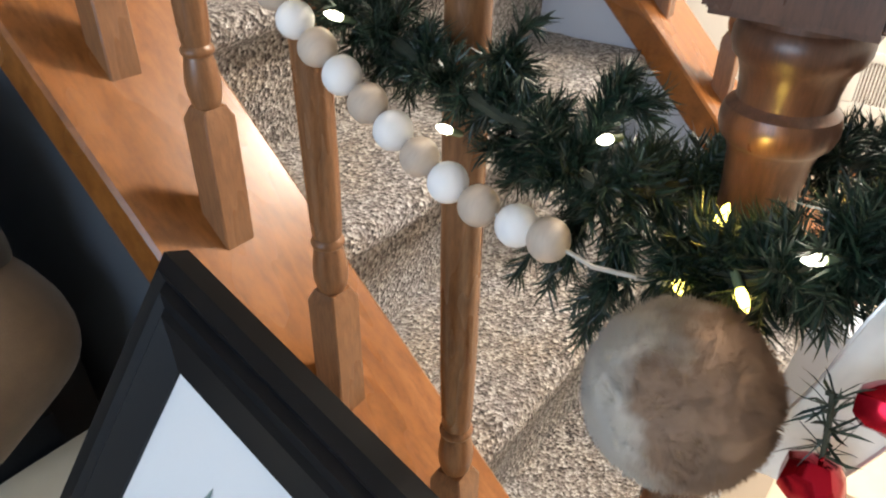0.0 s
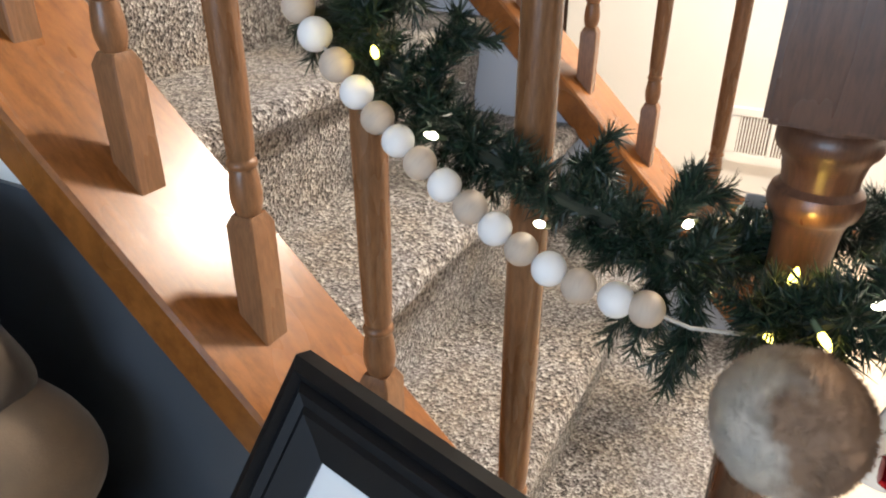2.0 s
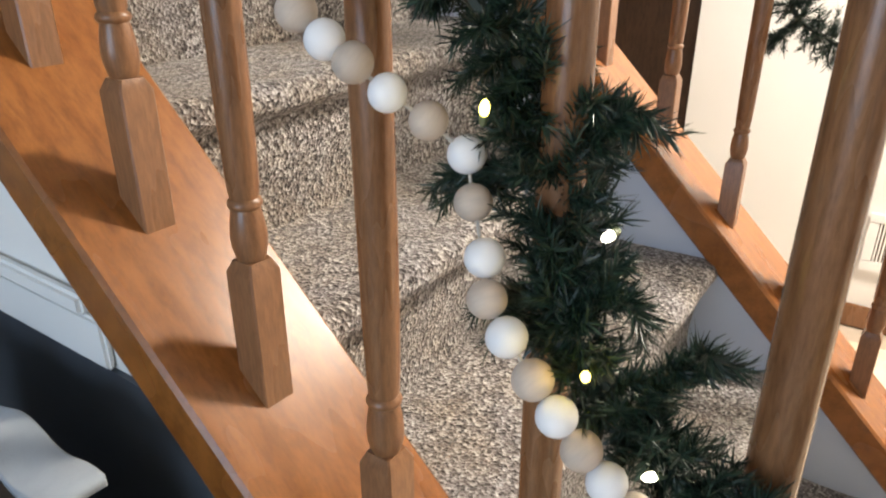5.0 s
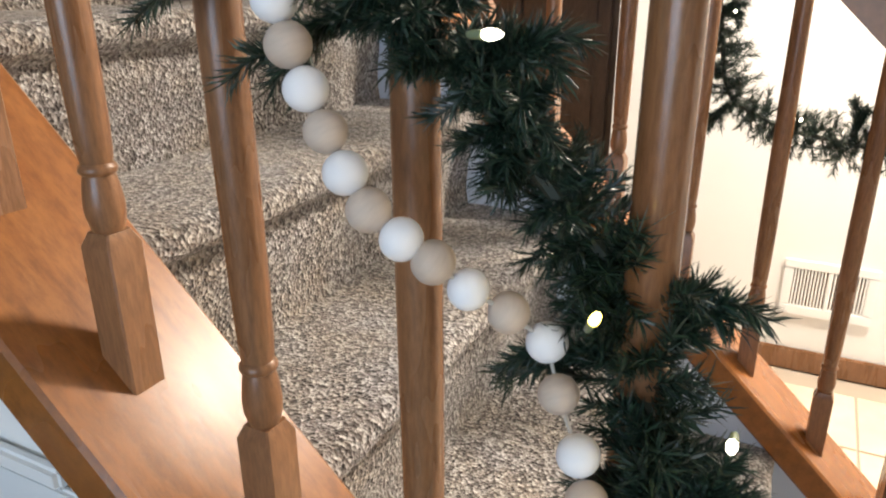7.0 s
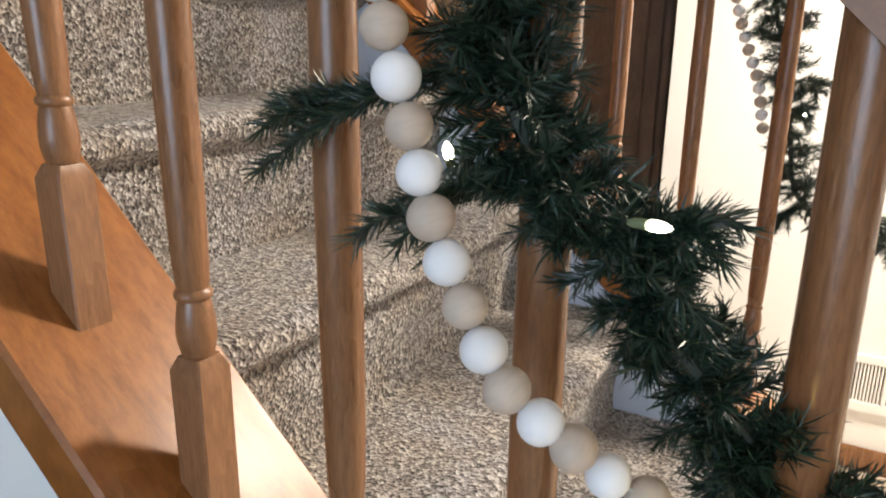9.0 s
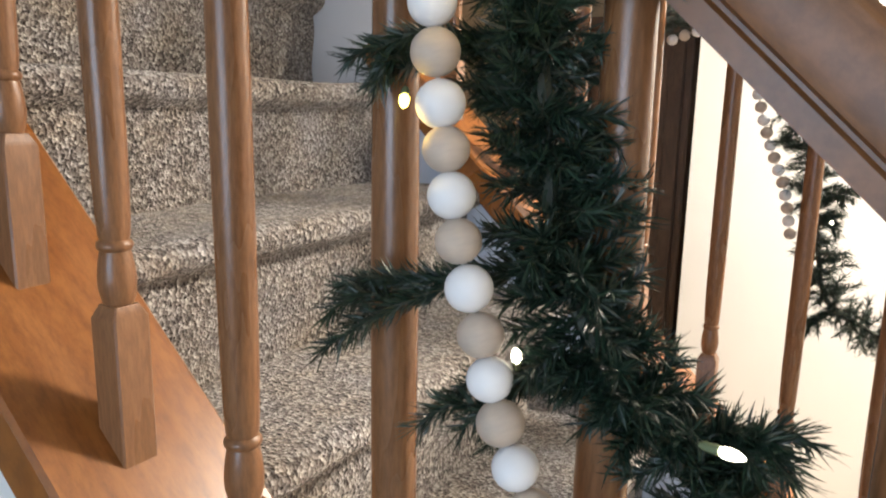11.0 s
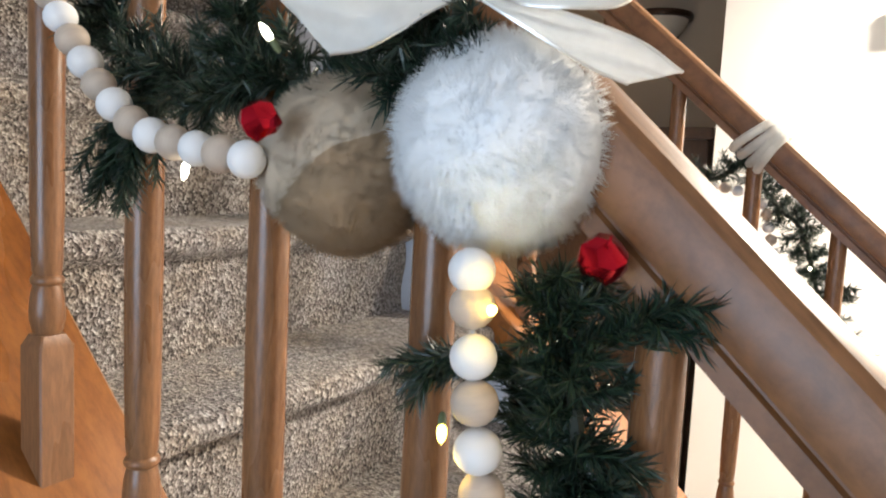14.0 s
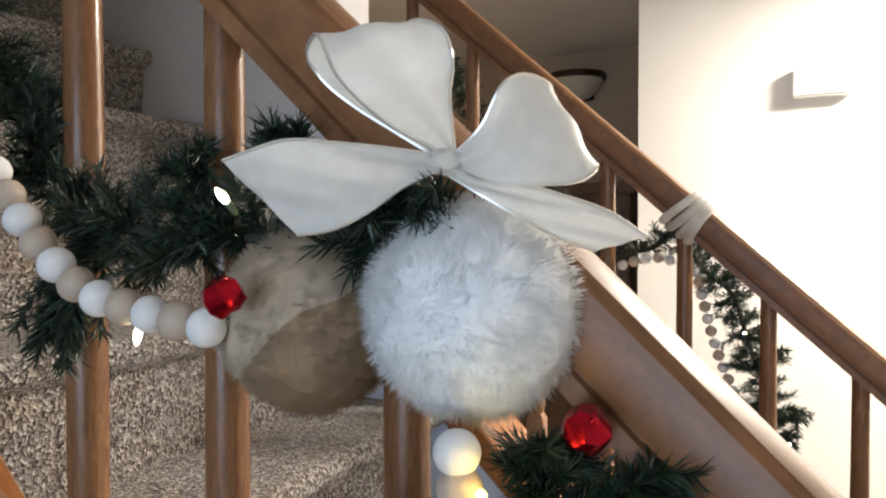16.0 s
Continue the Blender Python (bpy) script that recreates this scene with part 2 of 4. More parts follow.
# ---- mesh helpers ----


def smooth(me, angle=40):
    me.shade_smooth()
    me.set_sharp_from_angle(angle=radians(angle))
    return me


def to_mesh(name, bm, material, angle=40):
    me = bpy.data.meshes.new(name)
    bm.to_mesh(me)
    bm.free()
    me.materials.append(material)
    return smooth(me, angle)


def part(name, bm, material, parent, label="", angle=40):
    ob = new(name, to_mesh(name, bm, material, angle))
    if parent:
        ob.parent = parent
    if label:
        tagged(ob, label)
    return ob


def thing(name, label, category, group="", kind="", at=(0, 0, 0)):
    ob = new(name)
    ob.location = at
    ob.empty_display_size = 0.02
    return tagged(ob, label, category, group, kind)


def box(x0, y0, z0, x1, y1, z1, bevel=0.0, bm=None):
    bm = bm or bmesh.new()
    r = bmesh.ops.create_cube(bm, size=1.0)
    bmesh.ops.transform(bm, verts=r["verts"], matrix=Matrix.Translation(((x0 + x1) / 2, (y0 + y1) / 2, (z0 + z1) / 2)) @ Matrix.Diagonal((x1 - x0, y1 - y0, z1 - z0, 1)))
    if bevel:
        edges = list({e for v in r["verts"] for e in v.link_edges})
        bmesh.ops.bevel(bm, geom=edges, offset=bevel, segments=2, affect="EDGES")
    return bm


def setting(name, bm, material, label, category, parent=None):
    ob = part(name, bm, material, parent)
    return tagged(ob, label, category, kind="structure")


def lathe(profile, n=24, bm=None, caps=True, m=None):
    """Turns (radius, height) pairs round z."""
    bm = bm or bmesh.new()
    rings = []
    for r, z in profile:
        rings.append([bm.verts.new(Vector((r * math.cos(2 * math.pi * i / n), r * math.sin(2 * math.pi * i / n), z))) for i in range(n)])
    for a, c in zip(rings, rings[1:]):
        for i in range(n):
            bm.faces.new((a[i], a[(i + 1) % n], c[(i + 1) % n], c[i]))
    if caps:
        bm.faces.new(rings[0][::-1])
        bm.faces.new(rings[-1])
    if m:
        bmesh.ops.transform(bm, verts=[v for r in rings for v in r], matrix=m)
    return bm


def sweep(profile, frames, bm=None, closed=True):
    """Carries a closed outline of (a, b) pairs through frames of (origin, a axis, b axis)."""
    bm = bm or bmesh.new()
    rings = [[bm.verts.new(o + a * p + b * q) for p, q in profile] for o, a, b in frames]
    n = len(profile)
    for r, s in zip(rings, rings[1:]):
        for i in range(n):
            bm.faces.new((r[i], r[(i + 1) % n], s[(i + 1) % n], s[i]))
    if closed:
        bm.faces.new(rings[0][::-1])
        bm.faces.new(rings[-1])
    bmesh.ops.recalc_face_normals(bm, faces=bm.faces)
    return bm


def spline(points, n):
    """n points evenly along a smooth curve through the given ones."""
    p = [Vector(v) for v in points]
    p = [p[0] * 2 - p[1], *p, p[-1] * 2 - p[-2]]
    fine = []
    for i in range(1, len(p) - 2):
        for k in range(24):
            t = k / 24
            a, b, c, d = p[i - 1], p[i], p[i + 1], p[i + 2]
            fine.append(0.5 * ((2 * b) + (c - a) * t + (2 * a - 5 * b + 4 * c - d) * t * t + (3 * b - a - 3 * c + d) * t ** 3))
    fine.append(p[-2])
    cum = [0.0]
    for a, b in zip(fine, fine[1:]):
        cum.append(cum[-1] + (b - a).length)
    out, j = [], 0
    for k in range(n):
        s = cum[-1] * k / (n - 1)
        while j < len(cum) - 2 and cum[j + 1] < s:
            j += 1
        f = (s - cum[j]) / max(1e-9, cum[j + 1] - cum[j])
        out.append(fine[j].lerp(fine[j + 1], min(1, f)))
    return out, cum[-1]


def tube(points, radius, sides=6, bm=None):
    frames = []
    for i, p in enumerate(points):
        d = (points[min(i + 1, len(points) - 1)] - points[max(i - 1, 0)]).normalized()
        a = d.cross(Vector((0.31, 0.2, 0.93))).normalized()
        frames.append((p, a, d.cross(a)))
    outline = [(radius * math.cos(2 * math.pi * k / sides), radius * math.sin(2 * math.pi * k / sides)) for k in range(sides)]
    return sweep(outline, frames, bm)


# ---- the plan ----
FLOOR = -0.03
SLOPE = 0.975
RAIL_X, FAR_X = 0.352, 1.252        # lines of the balusters
PITCH = 0.1283                      # between balusters, along y
PLATE_Z, FAR_PLATE_Z = 0.1865, 0.220  # height of the sloped boards at y = 0
FAR_SLOPE, RAIL_SLOPE = 0.975, 0.955
FAR_RAIL_SLOPE = 0.90
STEP_Y, STEP_Z, RUN, RISE = 0.5025, 0.442, 0.1845, 0.1835
UP = Vector((0, 1, SLOPE)).normalized()
OUT = Vector((0, -SLOPE, 1)).normalized()


def slanted(outline, x, z0, y0, y1, slope):
    """A straight bar up the slope; outline in (x, square to the slope)."""
    out = Vector((0, -slope, 1)).normalized()
    n = 24
    return sweep(outline, [(Vector((x, y, z0 + slope * y)), Vector((1, 0, 0)), out) for y in [y0 + (y1 - y0) * i / n for i in range(n + 1)]])


# ---- floor, walls, ceiling ----
floor = setting("floor", box(-2.6, -2.2, FLOOR - 0.1, 4.1, 4.1, FLOOR - 0.004), GROUT, "beige tiled hall floor with narrow grout joints", "floor")
WALL_X = 2.43


def wall(name, b, material, label):
    return setting(name, box(*b), material, label, "wall")


wall("wall_hall", (WALL_X, -2.2, FLOOR, WALL_X + 0.12, 0.915, 2.42), WHITE_WALL, "bright white painted hall wall")
wall("wall_back", (3.72, -2.2, FLOOR, 3.84, 4.0, 2.42), TAN_WALL, "tan painted wall in the shaded passage")
wall("wall_stair", (1.2025, 1.262, FLOOR, 1.323, 4.0, 4.6), STAIR_WALL, "pale grey painted wall beside the upper stairs")
wall("wall_south", (-2.6, -2.32, FLOOR, 4.1, -2.2, 2.42), WHITE_WALL, "white painted wall closing the hall")
wall("wall_north", (-2.6, 4.0, FLOOR, 4.1, 4.12, 4.6), WHITE_WALL, "white painted wall closing the house")
# added out of view: keeps the window light off the upper steps
wall("wall_light_block", (0.303, 1.262, FLOOR, 0.423, 4.0, 4.6), STAIR_WALL, "unseen pale grey wall added to keep window light off the upper stairs")
wall("wall_stair_front", (0.31, 0.9, 2.42, 1.323, 1.02, 4.6), STAIR_WALL, "pale grey painted wall over the stair opening")
wall("wall_passage_end", (1.323, 3.2, FLOOR, 3.72, 3.3, 2.42), TAN_WALL, "tan painted wall at the passage end")
west = bmesh.new()
for b in ((-2.72, -2.2, FLOOR, -2.6, -0.5, 2.42), (-2.72, 1.1, FLOOR, -2.6, 4.0, 2.42), (-2.72, -0.5, FLOOR, -2.6, 1.1, 0.75), (-2.72, -0.5, 1.95, -2.6, 1.1, 2.42)):
    box(*b, bm=west)
setting("wall_west", west, WHITE_WALL, "white painted living room wall with a window opening", "wall")
win = setting("window_1", box(-2.70, -0.5, 0.75, -2.63, -0.44, 1.95, 0.004), TRIM, "white framed living room window", "window")
for b in ((-2.70, 1.04, 0.75, -2.63, 1.1, 1.95), (-2.70, -0.44, 0.75, -2.63, 1.04, 0.81), (-2.70, -0.44, 1.89, -2.63, 1.04, 1.95), (-2.69, 0.27, 0.81, -2.64, 0.33, 1.89)):
    part("window_frame", box(*b, bevel=0.004), TRIM, win)

ceil = bmesh.new()
for b in ((-2.6, -2.2, 2.42, 4.1, 0.9, 2.5), (-2.6, 0.9, 2.42, 0.31, 4.0, 2.5), (1.323, 0.9, 2.42, 4.1, 4.0, 2.5), (0.31, 0.9, 4.6, 1.323, 4.0, 4.7)):
    box(*b, bm=ceil)
setting("ceiling", ceil, CEILING, "plain off-white ceiling open over the stairs", "ceiling")

# baseboards
setting("baseboard_hall", box(WALL_X - 0.016, -2.2, FLOOR, WALL_X, 0.915, FLOOR + 0.075, 0.004), OAK, "varnished oak baseboard along the hall wall", "baseboard")


def kneewall(name, x0, x1, z0, y0, y1, label, slope, paint):
    """A low wall with a sloped top under the board."""
    outline = [(y0, FLOOR), (y1, FLOOR), (y1, z0 + slope * y1), (y0, z0 + slope * y0)]
    bm = bmesh.new()
    a, c = [[bm.verts.new((x, y, z)) for y, z in outline] for x in (x0, x1)]
    bm.faces.new(a)
    bm.faces.new(c[::-1])
    for i in range(4):
        bm.faces.new((a[i], c[i], c[(i + 1) % 4], a[(i + 1) % 4]))
    bmesh.ops.recalc_face_normals(bm, faces=bm.faces)
    setting(name, bm, paint, label, "wall")


kneewall("wall_near_stringer", 0.300, 0.425, PLATE_Z - 0.036, 0.02, 1.262, "white painted low wall under the sloped board", SLOPE, WHITE_WALL)
kneewall("wall_far_stringer", 1.202, 1.309, FAR_PLATE_Z - 0.036, 0.02, 1.262, "white stair side under the sloped board, bluish shade in its colour", FAR_SLOPE, STAIR_SIDE)
trim = bmesh.new()
box(0.291, 0.77, 0.795, 0.2995, 3.9, 0.845, 0.003, trim)
box(0.287, 0.79, 0.845, 0.2995, 3.9, 0.865, 0.004, trim)
setting("trim_chair_rail", trim, TRIM, "white moulded wall trim ending at the sloped board", "trim")

wains = bmesh.new()
outline = [(0.02, FLOOR), (1.262, FLOOR), (1.262, 0.794), (0.675, 0.794), (0.02, PLATE_Z - 0.05 + SLOPE * 0.02)]
wa, wb = [[wains.verts.new((x, y, z)) for y, z in outline] for x in (0.294, 0.2998)]
wains.faces.new(wa)
wains.faces.new(wb[::-1])
for i in range(5):
    wains.faces.new((wa[i], wb[i], wb[(i + 1) % 5], wa[(i + 1) % 5]))
bmesh.ops.recalc_face_normals(wains, faces=wains.faces)
setting("wall_dado", wains, SLATE, "dark slate painted lower wall below the white trim", "wall")

# ---- carpeted stairs ----
stairs = thing("staircase", "carpeted stairs in speckled beige and brown pile", "stairs", kind="structure")


def step(k):
    """One carpeted step with a soft rolled nosing."""
    y0, zt = STEP_Y + RUN * (k - 1), STEP_Z + RISE * k
    zb = FLOOR if k < 0 else zt - RISE
    over, r = 0.034, 0.019
    prof = [(y0, zb - 0.02)]
    prof += [(y0 + 0.004 * math.sin(i), zb + (zt - 2 * r - 0.01 - zb) * i / 6) for i in range(7)]
    prof += [(y0 - over + r - r * math.cos(a), zt - r + r * math.sin(a)) for a in [radians(-60 + 15 * i) for i in range(11)]]
    prof += [(y0 - over + r + (RUN + over - r + 0.01) * i / 8, zt - (0.0015 if i in (3, 4, 5) else 0)) for i in range(1, 9)]
    prof += [(y0 + RUN + 0.01, zb - 0.02)]
    bm = bmesh.new()
    rows = []
    nx = 40
    for i in range(nx + 1):
        x = 0.426 + (1.2015 - 0.426) * i / nx
        row = []
        for j, (y, z) in enumerate(prof):
            w = 0.0 if j in (0, len(prof) - 1) else 1.0
            v = Vector((x, y, z))
            d = noise.noise_vector(v * 9 + Vector((0, 0, k * 3.1))) * 0.0035 * w + noise.noise_vector(v * 45) * 0.0012 * w
            row.append(bm.verts.new((x, y + d.y, z + d.z)))
        rows.append(row)
    for a, c in zip(rows, rows[1:]):
        for j in range(len(prof) - 1):
            bm.faces.new((a[j], a[j + 1], c[j + 1], c[j]))
    bmesh.ops.recalc_face_normals(bm, faces=bm.faces)
    part("step", bm, CARPET, stairs, angle=80)


for k in range(-1, 11):
    step(k)
landing_y = STEP_Y + RUN * 10
part("landing", box(0.426, landing_y, STEP_Z + RISE * 10 - 0.2, 1.2, 4.0, STEP_Z + RISE * 10 + 0.188, 0.01), CARPET, stairs)

# ---- railings ----


def baluster_mesh(height):
    """Square foot, turned vase and ring, round shaft. z = 0 at the ring."""
    bm = bmesh.new()
    h = 0.0152
    rings = []
    for r, z in ((h, -0.215), (h, -0.056), (h - 0.0045, -0.046)):
        c = 0.0014
        rings.append([bm.verts.new((sx, sy, z)) for sx, sy in ((-r + c, -r), (r - c, -r), (r, -r + c), (r, r - c), (r - c, r), (-r + c, r), (-r, r - c), (-r, -r + c))])
    for a, c in zip(rings, rings[1:]):
        for i in range(8):
            bm.faces.new((a[i], a[(i + 1) % 8], c[(i + 1) % 8], c[i]))
    bm.faces.new(rings[0][::-1])
    bm.faces.new(rings[-1])
    prof = [(0.0095, -0.048), (0.0118, -0.043), (0.0138, -0.034), (0.0142, -0.026), (0.0132, -0.015), (0.0118, -0.007), (0.0110, -0.004),
            (0.0128, -0.0025), (0.0135, 0.0), (0.0128, 0.0025), (0.0108, 0.0045), (0.0116, 0.008), (0.0124, 0.02), (0.0133, 0.06), (0.0138, 0.14),
            (0.0138, 0.25), (0.0130, 0.40), (0.0120, height)]
    lathe(prof, 20, bm)
    return to_mesh("baluster", bm, OAK, 35)


def handrail(name, x, z0, y0, y1, parent, slope):
    """Moulded rail: broad body, groove and narrow fillet under it."""
    o = [(-0.017, 0.0), (0.017, 0.0), (0.017, 0.010), (0.0145, 0.0120), (0.0145, 0.0138), (0.0225, 0.0155), (0.0240, 0.022), (0.0232, 0.038), (0.0215, 0.045),
         (0.017, 0.0505), (0.008, 0.0535), (-0.008, 0.0535), (-0.017, 0.0505), (-0.0215, 0.045), (-0.0232, 0.038), (-0.0240, 0.022), (-0.0225, 0.0155), (-0.0145, 0.0138), (-0.0145, 0.0120), (-0.017, 0.010)]
    bm = slanted(o, x, z0, y0, y1, slope)
    ob = part(name, bm, OAK_RAIL, parent, angle=25)
    return ob


def base_board(x0, x1, z0, y0, y1, parent, slope):
    w, t, b = (x1 - x0) / 2, 0.050, 0.004
    o = [(-w + b, 0), (-w, -b), (-w, -t + b), (-w + b, -t), (w - b, -t), (w, -t + b), (w, -b), (w - b, 0)]
    part("base_board", slanted(o, (x0 + x1) / 2, z0, y0, y1, slope), OAK_PLATE, parent, "honey-coloured varnished oak board", 20)


def newel(parent, x, y, top):
    """Turned post with square blocks."""
    prof = [(0.026, 0.5260), (0.0275, 0.5660), (0.025, 0.5810), (0.0180, 0.5960), (0.0190, 0.6360), (0.0205, 0.7060), (0.0205, 0.7560), (0.0185, 0.8160), (0.0170, 0.8460), (0.0172, 0.8660), (0.0185, 0.8800), (0.0200, 0.8855), (0.0218, 0.8875),
            (0.0240, 0.8900), (0.0253, 0.8945), (0.0253, 0.8985), (0.0240, 0.9030), (0.0215, 0.9050), (0.0203, 0.9065), (0.0205, 0.9120), (0.0215, 0.9180), (0.0232, 0.9230), (0.0262, 0.9260), (0.0276, 0.9300), (0.0276, 0.9350),
            (0.0262, 0.9385), (0.0250, 0.9400), (0.0250, 0.9450)]
    post = part("newel_post", lathe(prof, 40), WALNUT, parent, "dark brown turned newel post", 30)
    post.location = (x, y, 0.0)
    upper = part("block", box(-0.034, -0.034, 0.944, 0.034, 0.034, top, 0.003), WALNUT, post)
    lower = part("block", box(-0.035, -0.035, FLOOR, 0.035, 0.035, 0.528, 0.003), WALNUT, post)
    cap = part("cap", lathe([(0.030, top), (0.034, top + 0.006), (0.034, top + 0.012), (0.020, top + 0.018), (0.028, top + 0.03), (0.033, top + 0.05), (0.028, top + 0.07), (0.012, top + 0.082), (0.002, top + 0.085)], 28), WALNUT, post)
    return post


def railing(label, x, plate, ring0, pitch, ks, z_rail, y_end, board, slope, rail_slope):
    r = thing("stair_railing", label, "railing", "railings of the stairs")
    base_board(*board, plate, 0.10, y_end, r, slope)
    handrail("handrail", x, z_rail, 0.09, y_end, r, rail_slope)
    me = baluster_mesh(0.562)
    for k in ks:
        y = ring0[0] + pitch * k
        ob = new("baluster", me)
        ob.parent = r
        ob.location = (x, y, ring0[1] + slope * pitch * k)
        ob.rotation_euler = (0, 0, radians(random.uniform(-2, 2)))
    newel(r, x, 0.082, 1.05)
    return r


railing("honey oak stair railing with turned balusters and dark newel", RAIL_X, PLATE_Z, (0.507, 0.840), PITCH, range(-2, 6), 0.902, 1.262, (0.281, 0.440), SLOPE, RAIL_SLOPE)
railing("oak stair railing at the hall side with turned balusters", FAR_X, FAR_PLATE_Z, (0.356, 0.719), 0.127, range(-1, 7), 0.947, 1.262, (1.187, 1.339), FAR_SLOPE, FAR_RAIL_SLOPE)

# ---- garlands ----


def garland(label, points, width, branches, seed, needles=80, sprigs=(), thin=(0.0, 1.0)):
    """Wired stem with short side twigs full of needles, and longer sprigs that stick out."""
    rnd = random.Random(seed)
    g = thing("pine_garland", label, "garland", "garlands on the railings")
    pts, length = spline(points, 160)
    part("stem", tube(pts, min(0.004, width * 0.2), 6), STEM, g)
    vs, fs = [], []
    tw = bmesh.new()

    def needle(base, way, ln, wd):
        a = way.cross(Vector((rnd.uniform(-1, 1), rnd.uniform(-1, 1), rnd.uniform(-1, 1)))).normalized() * wd
        b = way.cross(a).normalized() * wd * 0.6
        mid = base + way * ln * 0.6
        tip = base + (way + Vector((rnd.uniform(-1, 1), rnd.uniform(-1, 1), rnd.uniform(-1, 1))) * 0.12) * ln
        n = len(vs)
        vs.extend((base - a, base + a, base + b, mid - a, mid + a, mid + b, tip))
        fs.extend(((n, n + 1, n + 4, n + 3), (n + 1, n + 2, n + 5, n + 4), (n + 2, n, n + 3, n + 5), (n + 3, n + 4, n + 6), (n + 4, n + 5, n + 6), (n + 5, n + 3, n + 6)))

    def brush(line, count, twig):
        for k in range(count):
            f = (k + rnd.random()) / count
            q = min(4, int(f * 5))
            base = line[q].lerp(line[q + 1], f * 5 - q)
            d = (line[q + 1] - line[q]).normalized()
            sd = d.cross(Vector((rnd.gauss(0, 1), rnd.gauss(0, 1), rnd.gauss(0, 1)))).normalized()
            needle(base, (d * rnd.uniform(0.75, 1.6) + sd).normalized(), rnd.uniform(0.010, 0.017), rnd.uniform(0.00036, 0.00066))
        if twig:
            tube(line, 0.0011, 3, tw)

    for i in range(branches):
        u = (i + rnd.random()) / branches * 158.9
        j = int(u)
        p = pts[j].lerp(pts[j + 1], u - j)
        along = (pts[j + 1] - pts[j]).normalized()
        side = along.cross(Vector((rnd.gauss(0, 1), rnd.gauss(0, 1), rnd.gauss(0, 1)))).normalized()
        way = (side + along * rnd.uniform(-0.55, 0.55)).normalized()
        ln = width * (thin[1] if u < thin[0] * 159 else 1.0) * rnd.uniform(0.5, 1.1) * (0.8 + 0.4 * noise.noise(p * 22))
        bend = Vector((rnd.uniform(-1, 1), rnd.uniform(-1, 1), rnd.uniform(-0.6, 1))) * 0.25
        brush([p + (way + bend * f).normalized() * ln * f for f in (0, 0.2, 0.4, 0.6, 0.8, 1.0)], int(needles * ln / width), i % 2 == 0)
    for tip in sprigs:
        tip = Vector(tip)
        p = min(pts, key=lambda q: (q - tip).length)
        tip = p.lerp(tip, 0.84)
        for k in range(6):
            end = tip + Vector((rnd.uniform(-1, 1), rnd.uniform(-1, 1), rnd.uniform(-1, 1))) * 0.017 * (k > 0)
            start = p.lerp(tip, 0.0 if k == 0 else 0.15 * k)
            brush([start.lerp(end, f) + Vector((0, 0, 0.010)) * math.sin(f * 3) for f in (0, 0.2, 0.4, 0.6, 0.8, 1.0)], int(2500 * (end - start).length) + 30, True)
    part("twig_mass", tw, STEM, g)
    me = bpy.data.meshes.new("needles")
    me.from_pydata([tuple(v) for v in vs], [], fs)
    me.materials.append(NEEDLE)
    ob = new("needles", me)
    ob.parent = g
    tagged(ob, "dark green artificial pine needles", kind="stuff")
    return g


garland("dark green artificial pine garland draped from newel to handrail",
        [(0.380, -0.009, 0.890), (0.410, 0.044, 0.866), (0.370, 0.110, 0.850), (0.318, 0.140, 0.857), (0.318, 0.190, 0.873), (0.318, 0.270, 0.900), (0.318, 0.322, 0.937), (0.318, 0.357, 0.976), (0.346, 0.376, 1.022),
         (0.354, 0.392, 1.070), (0.350, 0.430, 1.116), (0.335, 0.468, 1.168), (0.325, 0.506, 1.216), (0.330, 0.530, 1.270), (0.330, 0.539, 1.333), (0.335, 0.553, 1.398)], 0.041, 700, 11, 100,
        [(0.31, 0.655, 1.200), (0.31, 0.581, 1.153), (0.32, 0.424, 1.193), (0.32, 0.432, 1.150), (0.31, 0.640, 1.333), (0.335, 0.476, 1.378), (0.315, 0.273, 0.978), (0.345, 0.335, 1.065),
         (0.315, 0.317, 0.997), (0.335, 0.445, 1.015), (0.325, 0.397, 0.952), (0.315, 0.138, 0.916), (0.31, 0.161, 0.800), (0.31, 0.135, 0.760), (0.315, 0.197, 0.912)], (0.50, 0.74))
garland("dark green artificial pine garland wrapped round the newel post",
        [(0.300, 0.100, 0.849), (0.292, 0.068, 0.852), (0.306, 0.032, 0.870), (0.335, -0.006, 0.888), (0.380, -0.040, 0.912)], 0.027, 200, 12, 70,
        [(0.318, 0.030, 0.876), (0.345, -0.030, 0.890), (0.330, 0.0, 0.885), (0.300, 0.102, 0.810)])
garland("dark green artificial pine garland draped along the upper rail",
        [(0.335, 0.579, 1.488), (0.335, 0.645, 1.496), (0.335, 0.735, 1.494), (0.335, 0.819, 1.498), (0.335, 0.879, 1.515), (0.335, 0.934, 1.573), (0.335, 1.006, 1.671), (0.335, 1.074, 1.803)], 0.046, 360, 13, 80,
        [(0.310, 0.887, 1.415), (0.310, 0.875, 1.411), (0.310, 0.858, 1.430), (0.310, 0.693, 1.553), (0.290, 0.614, 1.506), (0.285, 0.598, 1.503), (0.31, 0.760, 1.545), (0.31, 0.690, 1.548), (0.31, 0.752, 1.500)])
garland("short dark green pine sprig above the red bell",
        [(0.250, 0.022, 0.848), (0.250, 0.020, 0.838), (0.250, 0.0185, 0.828), (0.250, 0.017, 0.818)], 0.005, 18, 16, 5)
